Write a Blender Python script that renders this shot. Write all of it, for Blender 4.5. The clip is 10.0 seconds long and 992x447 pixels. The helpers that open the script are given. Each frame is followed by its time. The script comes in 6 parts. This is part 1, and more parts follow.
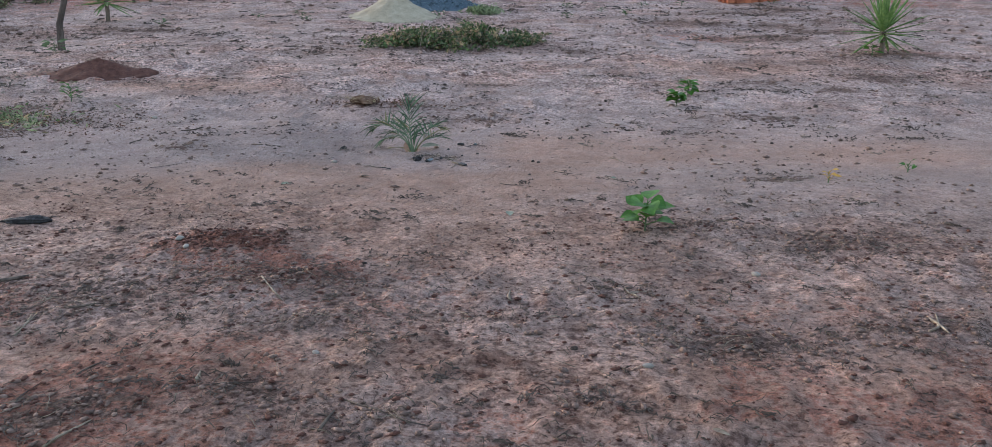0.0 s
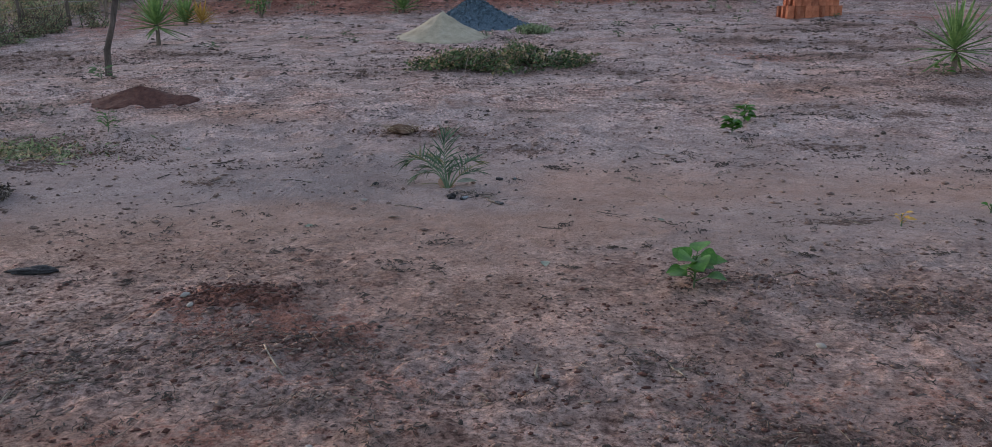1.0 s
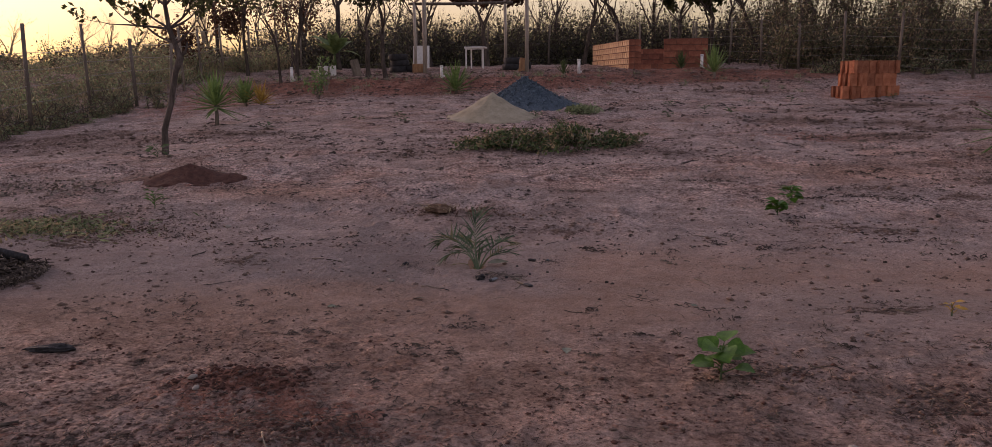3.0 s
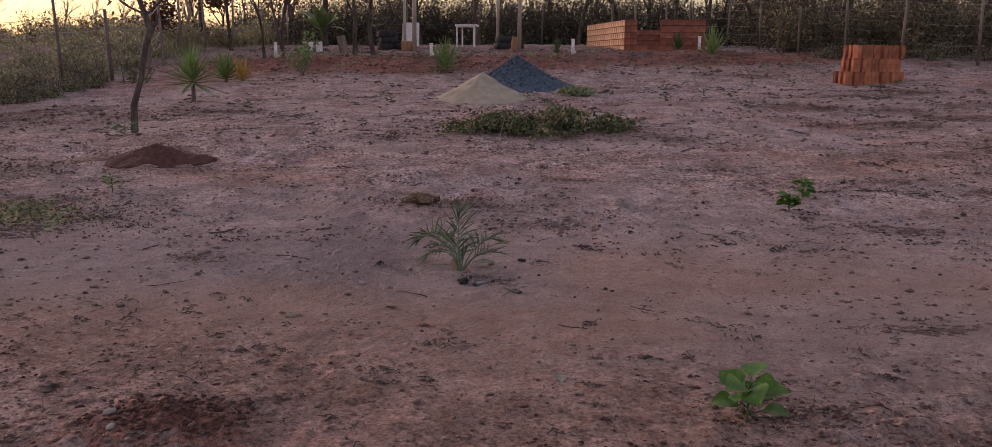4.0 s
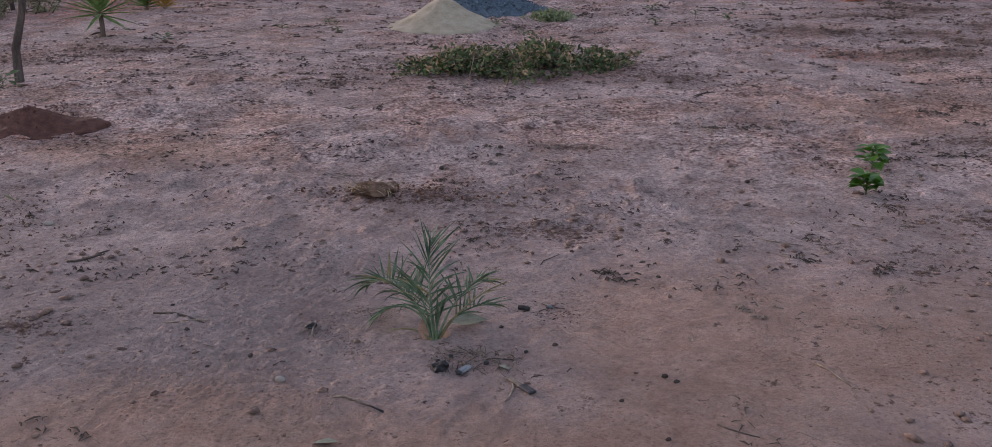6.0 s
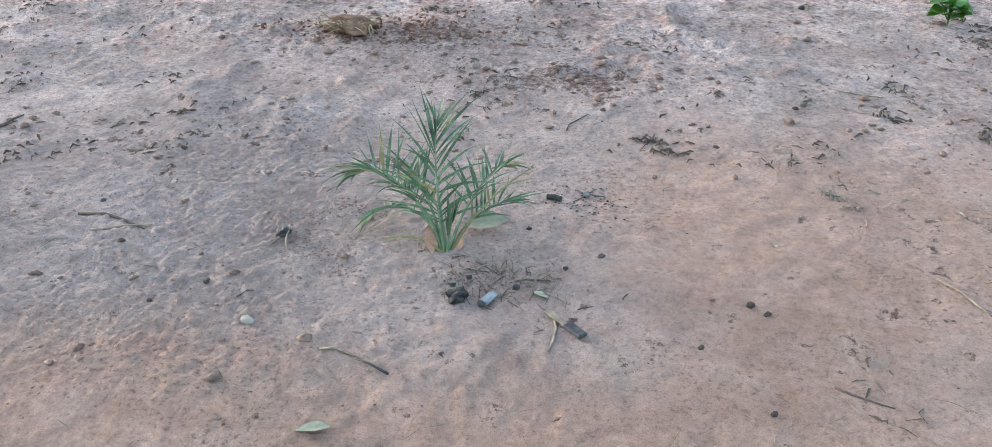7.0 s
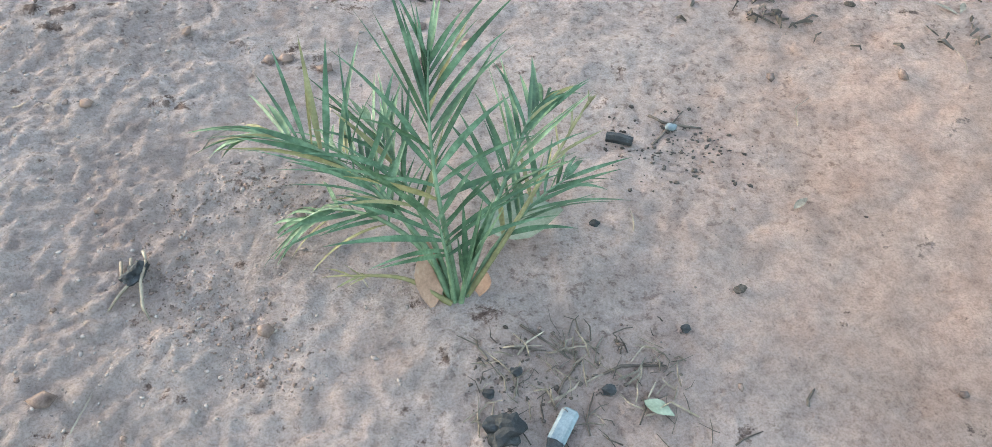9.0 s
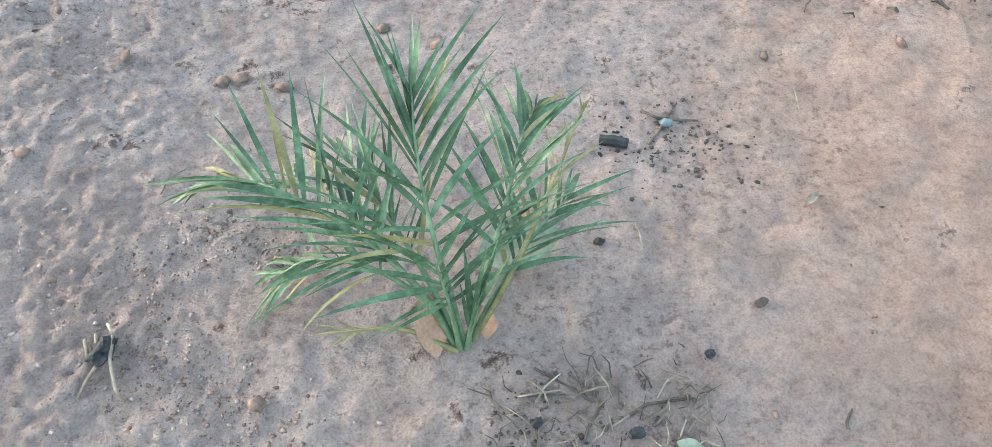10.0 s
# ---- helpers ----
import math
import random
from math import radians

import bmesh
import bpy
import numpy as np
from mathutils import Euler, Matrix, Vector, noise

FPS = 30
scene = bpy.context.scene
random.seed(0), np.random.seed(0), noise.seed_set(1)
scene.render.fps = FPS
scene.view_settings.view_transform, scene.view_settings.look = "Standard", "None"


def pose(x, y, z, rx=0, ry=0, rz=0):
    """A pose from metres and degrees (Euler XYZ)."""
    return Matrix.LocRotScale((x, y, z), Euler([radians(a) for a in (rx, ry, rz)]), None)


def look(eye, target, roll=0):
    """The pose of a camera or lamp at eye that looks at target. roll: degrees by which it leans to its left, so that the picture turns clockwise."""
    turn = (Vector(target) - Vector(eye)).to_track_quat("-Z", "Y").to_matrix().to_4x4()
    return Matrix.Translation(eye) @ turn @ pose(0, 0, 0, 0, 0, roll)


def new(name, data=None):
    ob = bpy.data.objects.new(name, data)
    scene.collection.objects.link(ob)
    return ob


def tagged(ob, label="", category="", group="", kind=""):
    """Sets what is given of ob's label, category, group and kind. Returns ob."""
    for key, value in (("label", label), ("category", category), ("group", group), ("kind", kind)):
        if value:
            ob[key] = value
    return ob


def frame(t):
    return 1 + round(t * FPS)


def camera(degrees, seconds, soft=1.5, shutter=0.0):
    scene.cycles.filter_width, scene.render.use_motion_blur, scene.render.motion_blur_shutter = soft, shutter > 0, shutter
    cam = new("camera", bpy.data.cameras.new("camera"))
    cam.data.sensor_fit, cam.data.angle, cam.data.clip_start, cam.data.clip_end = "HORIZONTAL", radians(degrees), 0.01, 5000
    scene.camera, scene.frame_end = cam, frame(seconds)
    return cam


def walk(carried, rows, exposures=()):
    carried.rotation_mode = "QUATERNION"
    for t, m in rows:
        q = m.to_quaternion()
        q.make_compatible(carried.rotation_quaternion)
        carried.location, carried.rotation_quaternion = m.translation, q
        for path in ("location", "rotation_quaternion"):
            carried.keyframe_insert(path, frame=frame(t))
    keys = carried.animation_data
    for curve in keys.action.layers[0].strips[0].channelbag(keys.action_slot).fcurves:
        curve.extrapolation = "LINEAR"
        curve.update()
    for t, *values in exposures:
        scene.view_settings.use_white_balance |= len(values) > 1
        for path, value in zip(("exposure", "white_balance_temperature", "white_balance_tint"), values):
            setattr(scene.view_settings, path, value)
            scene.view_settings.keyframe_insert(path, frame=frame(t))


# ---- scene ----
cam = camera(59.8, 10.0, soft=0.75)
PATH = [
    (0, (0.022, 0.111, 1.338), (0.013, 2.039, 0.805), 0.4),
    (0.5, (0.048, 0.437, 1.39), (-0.004, 2.366, 0.863), 0.2),
    (1, (0.127, 0.57, 1.422), (-0.008, 2.501, 0.92), -0.4),
    (1.5, (0.2, 0.616, 1.417), (-0.022, 2.542, 0.926), -0.3),
    (2, (0.253, 0.649, 1.418), (-0.016, 2.58, 0.971), -0.4),
    (2.5, (0.3, 0.666, 1.427), (0.027, 2.618, 1.087), -0.6),
    (2.7, (0.316, 0.668, 1.425), (0.043, 2.624, 1.107), -0.7),
    (4, (0.24, 1.419, 1.411), (-0.005, 3.369, 1.041), 0.4),
    (4.5, (0.168, 1.958, 1.458), (-0.076, 3.909, 1.094), -0.6),
    (5, (-0.001, 2.418, 1.518), (-0.236, 4.368, 1.139), -1.0),
    (5.2, (-0.063, 2.628, 1.585), (-0.295, 4.567, 1.153), -1.1),
    (6.3, (-0.198, 3.783, 1.556), (-0.323, 5.652, 0.855), -0.2),
    (6.5, (-0.266, 3.978, 1.552), (-0.382, 5.788, 0.708), -0.1),
    (7, (-0.381, 4.424, 1.545), (-0.471, 6.161, 0.557), -0.7),
    (7.5, (-0.506, 4.857, 1.507), (-0.584, 6.479, 0.34), -0.6),
    (8, (-0.621, 5.259, 1.447), (-0.621, 6.843, 0.225), 0.7),
    (8.1, (-0.61, 5.332, 1.443), (-0.599, 6.91, 0.214), 0.3),
    (8.5, (-0.676, 5.637, 1.37), (-0.555, 7.146, 0.063), 1.3),
    (9, (-0.73, 5.954, 1.289), (-0.56, 7.261, -0.216), 3.1),
    (9.5, (-0.782, 6.137, 1.286), (-0.589, 7.354, -0.29), 3.4),
    (10, (-0.776, 6.164, 1.281), (-0.516, 7.357, -0.303), 1.9),
]
LIGHT = [(0, 2.76, 5800, 17.0), (1, 2.24, 5800, 21.0), (1.5, 2.02, 5880, 26.0), (2.0, 1.80, 6080, 31.0), (2.5, 1.39, 7230, 45.0), (4, 1.76, 7030, 50.0), (4.5, 1.71, 6450, 45.0), (5.2, 1.66, 6350, 42.5), (6.5, 2.94, 6020, 22.0), (7, 3.61, 5800, 9.0), (7.5, 3.77, 5850, 4.0), (8, 3.83, 5900, 1.5), (8.5, 3.85, 5800, 3.5), (9.5, 4.0, 5850, 4.0), (10, 3.99, 5850, 4.0)]
walk(cam, [(t, look(eye, target, roll)) for t, eye, target, roll in PATH], LIGHT)

# ---- light: low evening sun behind thin haze, ahead and to the side ----
SUN_AZ, SUN_EL = -60.0, 6.0          # degrees from +y, and above the horizon
world = bpy.data.worlds.new("sky")
scene.world = world
world.use_nodes = True
wn = world.node_tree
sky = wn.nodes.new("ShaderNodeTexSky")
sky.sky_type = "NISHITA"
sky.sun_disc = False
sky.sun_elevation = radians(SUN_EL)
sky.sun_rotation = radians(SUN_AZ)
sky.air_density, sky.dust_density, sky.ozone_density = 1.0, 3.0, 1.0
haze = wn.nodes.new("ShaderNodeGamma")
haze.inputs["Gamma"].default_value = 0.62
warm = wn.nodes.new("ShaderNodeHueSaturation")
warm.inputs["Saturation"].default_value = 0.98
wn.links.new(sky.outputs["Color"], haze.inputs["Color"])
wn.links.new(haze.outputs["Color"], warm.inputs["Color"])
dusty = wn.nodes.new("ShaderNodeMix")
dusty.data_type, dusty.blend_type = "RGBA", "MULTIPLY"
dusty.inputs[0].default_value = 1.0
height = wn.nodes.new("ShaderNodeSeparateXYZ")
wn.links.new(wn.nodes.new("ShaderNodeTexCoord").outputs["Generated"], height.inputs[0])
band = wn.nodes.new("ShaderNodeValToRGB")
for e, (at, tone) in zip(band.color_ramp.elements, ((0.02, (0.77, 0.87, 0.77, 1)), (0.30, (1, 1, 1, 1)))):
    e.position, e.color = at, tone
wn.links.new(height.outputs["Z"], band.inputs["Fac"])
wn.links.new(warm.outputs["Color"], dusty.inputs[6])
wn.links.new(band.outputs["Color"], dusty.inputs[7])
wn.links.new(dusty.outputs[2], wn.nodes["Background"].inputs["Color"])
wn.nodes["Background"].inputs["Strength"].default_value = 0.15
sun = new("sun", bpy.data.lights.new("sun", "SUN"))
sun.data.energy, sun.data.angle, sun.data.color = 0.55, radians(18), (1.0, 0.90, 0.78)
sx, sy = math.sin(radians(SUN_AZ)), math.cos(radians(SUN_AZ))
sun.matrix_world = look((60 * sx, 60 * sy, 60 * math.tan(radians(SUN_EL))), (0, 0, 0))

# ---- materials ----


def nodes_of(name):
    m = bpy.data.materials.new(name)
    m.use_nodes = True
    t = m.node_tree
    return m, t, t.nodes["Principled BSDF"]


def noise_node(t, scale, detail=4, rough=0.55, co=None):
    n = t.nodes.new("ShaderNodeTexNoise")
    n.inputs["Scale"].default_value = scale
    n.inputs["Detail"].default_value = detail
    n.inputs["Roughness"].default_value = rough
    if co is not None:
        t.links.new(co, n.inputs["Vector"])
    return n.outputs["Fac"]


def ramp(t, fac, stops):
    n = t.nodes.new("ShaderNodeValToRGB")
    while len(n.color_ramp.elements) < len(stops):
        n.color_ramp.elements.new(0.5)
    for e, (p, c) in zip(n.color_ramp.elements, stops):
        e.position, e.color = p, (*c, 1)
    t.links.new(fac, n.inputs["Fac"])
    return n.outputs["Color"]


def mix(t, fac, a, b, kind="MIX"):
    n = t.nodes.new("ShaderNodeMix")
    n.data_type, n.blend_type = "RGBA", kind
    for sock, v in ((n.inputs[0], fac), (n.inputs[6], a), (n.inputs[7], b)):
        if isinstance(v, (int, float)):
            sock.default_value = v
        elif isinstance(v, tuple):
            sock.default_value = (*v, 1)
        else:
            t.links.new(v, sock)
    return n.outputs[2]


def maths(t, op, a, b):
    n = t.nodes.new("ShaderNodeMath")
    n.operation = op
    for sock, v in zip(n.inputs, (a, b)):
        if isinstance(v, (int, float)):
            sock.default_value = v
        else:
            t.links.new(v, sock)
    return n.outputs[0]


def bump(t, p, height, strength, distance):
    n = t.nodes.new("ShaderNodeBump")
    n.inputs["Strength"].default_value = strength
    n.inputs["Distance"].default_value = distance
    t.links.new(height, n.inputs["Height"])
    t.links.new(n.outputs["Normal"], p.inputs["Normal"])


def surface(name, dark, mid, light, scale=8.0, rough=0.85, relief=0.3, depth=0.01, vary=0.0, island=False, through_light=0.0, stretch=(1, 1, 1), metal=0.0):
    """Mottled material in three tones, with grain at two scales and its own relief."""
    m, t, p = nodes_of(name)
    tc = t.nodes.new("ShaderNodeTexCoord")
    mp = t.nodes.new("ShaderNodeMapping")
    mp.inputs["Scale"].default_value = stretch
    t.links.new(tc.outputs["Object"], mp.inputs["Vector"])
    co = mp.outputs["Vector"]
    a, b = noise_node(t, scale, 5, 0.6, co), noise_node(t, scale * 7, 4, 0.6, co)
    f = maths(t, "ADD", maths(t, "MULTIPLY", a, 0.65), maths(t, "MULTIPLY", b, 0.35))
    c = ramp(t, f, [(0.36, dark), (0.5, mid), (0.64, light)])
    if vary:
        if island:
            r = t.nodes.new("ShaderNodeNewGeometry").outputs["Random Per Island"]
        else:
            r = t.nodes.new("ShaderNodeObjectInfo").outputs["Random"]
        k = ramp(t, r, [(0.0, (1 - vary,) * 3), (1.0, (1 + vary * 0.6, 1 + vary * 0.55, 1 + vary * 0.4))])
        c = mix(t, 1.0, c, k, "MULTIPLY")
    t.links.new(c, p.inputs["Base Color"])
    p.inputs["Roughness"].default_value = rough
    p.inputs["Metallic"].default_value = metal
    p.inputs["Specular IOR Level"].default_value = 0.3
    if relief:
        bump(t, p, f, relief, depth)
    if through_light:
        tr = t.nodes.new("ShaderNodeBsdfTranslucent")
        t.links.new(c, tr.inputs["Color"])
        mx = t.nodes.new("ShaderNodeMixShader")
        mx.inputs[0].default_value = through_light
        out = t.nodes["Material Output"]
        t.links.new(p.outputs[0], mx.inputs[1])
        t.links.new(tr.outputs[0], mx.inputs[2])
        t.links.new(mx.outputs[0], out.inputs["Surface"])
    return m


def ground_material():
    m, t, p = nodes_of("bare_clay_soil")
    at = t.nodes.new("ShaderNodeAttribute")
    at.attribute_name = "soil"
    away = at.outputs["Alpha"]
    sp = t.nodes.new("ShaderNodeSeparateColor")
    t.links.new(at.outputs["Color"], sp.inputs[0])
    co = t.nodes.new("ShaderNodeTexCoord").outputs["Object"]
    big, midn = noise_node(t, 0.9, 5, 0.6, co), noise_node(t, 5, 7, 0.68, co)
    fine, grit = noise_node(t, 42, 6, 0.72, co), noise_node(t, 230, 4, 0.75, co)
    patch = noise_node(t, 14, 8, 0.75, co)
    crumb, grain2 = noise_node(t, 24, 12, 0.82, co), noise_node(t, 75, 8, 0.8, co)
    streak = noise_node(t, 1.9, 8, 0.68, co)
    dust = ramp(t, midn, [(0.3, (0.34, 0.268, 0.245)), (0.5, (0.38, 0.307, 0.282)), (0.7, (0.42, 0.348, 0.322))])
    clay = ramp(t, midn, [(0.3, (0.36, 0.236, 0.186)), (0.5, (0.40, 0.278, 0.225)), (0.7, (0.44, 0.322, 0.27))])
    red = ramp(t, midn, [(0.3, (0.19, 0.08, 0.056)), (0.5, (0.28, 0.13, 0.095)), (0.7, (0.36, 0.19, 0.142))])
    litter = ramp(t, fine, [(0.35, (0.066, 0.043, 0.035)), (0.52, (0.148, 0.102, 0.085)), (0.68, (0.26, 0.192, 0.165))])

    def mask(channel, gain, other, lo, hi):
        s = maths(t, "ADD", channel, maths(t, "MULTIPLY", maths(t, "SUBTRACT", other, 0.5), gain))
        return ramp(t, s, [(lo, (0, 0, 0)), (hi, (1, 1, 1))])
    c = mix(t, mask(sp.outputs[1], 1.1, patch, 0.2, 0.85), dust, clay)
    hue = noise_node(t, 1.15, 6, 0.62, co)
    tone = noise_node(t, 0.55, 7, 0.66, co)
    c = mix(t, maths(t, "MULTIPLY", ramp(t, hue, [(0.48, (0, 0, 0)), (0.60, (1, 1, 1))]), maths(t, "ADD", 0.05, maths(t, "MULTIPLY", away, 0.38))), c, ramp(t, fine, [(0.35, (0.30, 0.165, 0.115)), (0.65, (0.44, 0.275, 0.21))]))
    ragged = maths(t, "ADD", maths(t, "MULTIPLY", crumb, 0.25), maths(t, "ADD", maths(t, "MULTIPLY", patch, 0.4), maths(t, "MULTIPLY", midn, 0.35)))
    c = mix(t, mask(sp.outputs[0], 4.6, ragged, 0.42, 0.66), c, red)
    c = mix(t, mask(sp.outputs[2], 5.0, ragged, 0.47, 0.60), c, litter)
    c = mix(t, maths(t, "MULTIPLY", mask(sp.outputs[2], 3.6, streak, 0.42, 0.75), maths(t, "MULTIPLY", at.outputs["Alpha"], 0.5)), c, litter)
    # Dark specks: crumbs' own tone, plus shade between crumbs put into the colour.
    fleck = ramp(t, grain2, [(0.36, (0.44, 0.405, 0.395)), (0.43, (0.97, 0.97, 0.97)), (0.66, (1.10, 1.10, 1.10))])
    spot = ramp(t, crumb, [(0.35, (0.40, 0.36, 0.35)), (0.43, (0.96, 0.955, 0.95)), (0.66, (1.10, 1.10, 1.09))])
    crust = ramp(t, streak, [(0.46, (1, 1, 1)), (0.62, (1.12, 1.12, 1.13))])
    mottle = ramp(t, away, [(0.05, (0.25, 0.25, 0.25)), (0.5, (1, 1, 1))])
    c = mix(t, mottle, c, mix(t, 1.0, c, spot, "MULTIPLY"))
    c = mix(t, 1.0, c, crust, "MULTIPLY")
    c = mix(t, mottle, c, mix(t, 1.0, c, fleck, "MULTIPLY"))
    half_mottle = maths(t, "ADD", 0.3, maths(t, "MULTIPLY", mottle, 0.7))
    c = mix(t, half_mottle, c, mix(t, 1.0, c, ramp(t, fine, [(0.32, (0.58, 0.55, 0.54)), (0.46, (0.98, 0.98, 0.98)), (0.66, (1.14, 1.13, 1.12))]), "MULTIPLY"))
    c = mix(t, 1.0, c, ramp(t, patch, [(0.34, (0.90, 0.885, 0.88)), (0.5, (1, 1, 1)), (0.66, (1.06, 1.06, 1.06))]), "MULTIPLY")
    c = mix(t, 1.0, c, ramp(t, grit, [(0.34, (0.72, 0.70, 0.69)), (0.55, (1.06, 1.06, 1.06))]), "MULTIPLY")
    c = mix(t, 1.0, c, ramp(t, big, [(0.3, (0.94, 0.93, 0.925)), (0.65, (1.04, 1.035, 1.03))]), "MULTIPLY")
    rough_ground = maths(t, "MULTIPLY", away, ramp(t, tone, [(0.42, (0.12, 0.12, 0.12)), (0.6, (1, 1, 1))]))
    # Shading of rough relief painted in: low spots darker, high spots lighter.
    c = mix(t, rough_ground, c, mix(t, 1.0, c, ramp(t, patch, [(0.41, (0.42, 0.33, 0.305)), (0.49, (1, 1, 1)), (0.62, (1.2, 1.2, 1.19))]), "MULTIPLY"))
    c = mix(t, rough_ground, c, mix(t, 1.0, c, ramp(t, midn, [(0.36, (0.66, 0.55, 0.52)), (0.46, (1, 1, 1)), (0.62, (1.13, 1.13, 1.12))]), "MULTIPLY"))
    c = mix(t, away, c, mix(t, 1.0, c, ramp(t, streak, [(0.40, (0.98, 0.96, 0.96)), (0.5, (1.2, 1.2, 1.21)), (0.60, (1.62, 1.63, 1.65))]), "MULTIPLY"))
    # Clod shading in the colour: dark between the chips, bright on top.
    chips = noise_node(t, 33, 5, 0.66, co)
    pits = noise_node(t, 62, 4, 0.62, co)
    # The pits' inner shade is painted here; their hollows come with the bump.
    c = mix(t, ramp(t, hue, [(0.40, (1, 1, 1)), (0.58, (0.3, 0.3, 0.3))]), c, mix(t, 1.0, c, ramp(t, pits, [(0.36, (0.62, 0.585, 0.575)), (0.43, (0.97, 0.97, 0.97)), (0.56, (1.0, 1.0, 1.0)), (0.64, (1.13, 1.13, 1.13))]), "MULTIPLY"))
    chips2 = noise_node(t, 17, 4, 0.7, co)
    c = mix(t, maths(t, "ADD", maths(t, "MULTIPLY", away, 0.55), maths(t, "MULTIPLY", rough_ground, 0.5)), c, mix(t, 1.0, c, ramp(t, chips, [(0.38, (0.26, 0.20, 0.19)), (0.45, (0.95, 0.94, 0.94)), (0.56, (1.12, 1.12, 1.12)), (0.63, (1.55, 1.55, 1.55))]), "MULTIPLY"))
    c = mix(t, rough_ground, c, mix(t, 1.0, c, ramp(t, chips2, [(0.35, (0.38, 0.30, 0.28)), (0.43, (1, 1, 1)), (0.63, (1.0, 1.0, 1.0)), (0.70, (1.3, 1.3, 1.3))]), "MULTIPLY"))
    place = t.nodes.new("ShaderNodeSeparateXYZ")
    t.links.new(co, place.inputs[0])
    yard = maths(t, "ADD", maths(t, "MULTIPLY", place.outputs["Y"], 0.04), maths(t, "MULTIPLY", maths(t, "SUBTRACT", tone, 0.5), 0.15))
    c = mix(t, 1.0, c, ramp(t, yard, [(0.19, (1, 1, 1)), (0.25, (1.12, 1.12, 1.12)), (0.36, (1.20, 1.20, 1.21)), (0.84, (1.19, 1.19, 1.19)), (0.98, (1, 1, 1))]), "MULTIPLY")
    t.links.new(c, p.inputs["Base Color"])
    p.inputs["Roughness"].default_value = 0.95
    p.inputs["Specular IOR Level"].default_value = 0.15
    h = maths(t, "ADD", maths(t, "MULTIPLY", fine, 1.0), maths(t, "MULTIPLY", grit, 0.25))
    h = maths(t, "ADD", h, maths(t, "MULTIPLY", crumb, 1.6))
    h = maths(t, "ADD", h, maths(t, "MULTIPLY", maths(t, "MULTIPLY", chips, 2.2), away))
    h = maths(t, "ADD", h, maths(t, "MULTIPLY", ramp(t, pits, [(0.36, (0, 0, 0)), (0.47, (1, 1, 1))]), 0.35))
    coarse = maths(t, "ADD", maths(t, "MULTIPLY", midn, 3.5), maths(t, "MULTIPLY", patch, 2.5))
    h = maths(t, "ADD", h, maths(t, "MULTIPLY", coarse, away))
    bump(t, p, h, 1.0, 0.03)
    return m


M_GROUND = ground_material()
M_CLOD = surface("dry_clod", (0.085, 0.055, 0.045), (0.165, 0.112, 0.094), (0.26, 0.188, 0.16), 40, 0.95, 0.5, 0.01, 0.35, True)
M_CRUMB = surface("pale_soil_crumb", (0.14, 0.112, 0.102), (0.20, 0.16, 0.146), (0.255, 0.21, 0.194), 60, 0.95, 0.3, 0.004, 0.3, True)
M_GREYCRUMB = surface("grey_soil_crumb", (0.17, 0.138, 0.126), (0.225, 0.183, 0.168), (0.275, 0.228, 0.21), 50, 0.95, 0.3, 0.004, 0.16, True)
M_DARKCLOD = surface("dark_dry_clod", (0.03, 0.024, 0.021), (0.065, 0.05, 0.043), (0.13, 0.105, 0.09), 3, 0.95, 0.5, 0.1, 0.4)
M_REDSOIL = surface("loose_red_soil", (0.05, 0.021, 0.016), (0.088, 0.038, 0.028), (0.135, 0.062, 0.046), 14, 0.95, 0.9, 0.04)
M_TWIG = surface("dead_twig", (0.09, 0.07, 0.055), (0.19, 0.155, 0.13), (0.33, 0.28, 0.235), 30, 0.85, 0.4, 0.004, 0.45, True, stretch=(1, 1, 6))
M_STRAW = surface("dry_grass_straw", (0.10, 0.078, 0.06), (0.19, 0.155, 0.12), (0.32, 0.27, 0.21), 20, 0.8, 0.0, 0.004, 0.5, True)
M_CHAR = surface("charred_wood", (0.008, 0.008, 0.009), (0.022, 0.022, 0.024), (0.06, 0.06, 0.063), 50, 0.7, 0.6, 0.006, 0.2)
M_BARK = surface("tree_bark", (0.035, 0.026, 0.021), (0.072, 0.056, 0.046), (0.135, 0.108, 0.09), 9, 0.9, 0.8, 0.03, 0.2, stretch=(1, 1, 0.3))
M_TRUNK = surface("grey_brown_fissured_bark", (0.04, 0.031, 0.027), (0.085, 0.068, 0.060), (0.155, 0.128, 0.114), 16, 0.9, 0.9, 0.03, 0.2, stretch=(1, 1, 0.22))
M_ROOT = surface("matted_brown_roots", (0.085, 0.05, 0.033), (0.15, 0.092, 0.062), (0.23, 0.155, 0.11), 25, 0.95, 0.9, 0.02, 0.3)
M_OLIVE = surface("olive_grey_scrub_leaf", (0.13, 0.175, 0.095), (0.235, 0.295, 0.165), (0.36, 0.42, 0.27), 3, 0.8, 0.0, 0.002, 0.5, True, 0.5)
M_TANLEAF = surface("tan_dry_scrub_leaf", (0.22, 0.18, 0.11), (0.36, 0.30, 0.19), (0.50, 0.43, 0.30), 3, 0.8, 0.0, 0.002, 0.5, True, 0.5)
M_BANANA = surface("banana_leaf_green", (0.07, 0.12, 0.04), (0.13, 0.20, 0.075), (0.21, 0.29, 0.13), 6, 0.5, 0.2, 0.004, 0.3, True, 0.3)
# Haze is put into this bark: pale tones and light passing through.
M_HAZETWIG = surface("haze_coloured_twigs", (0.3, 0.25, 0.18), (0.4, 0.34, 0.25), (0.5, 0.43, 0.33), 9, 0.9, 0.0, 0.02, 0.2, through_light=0.5)
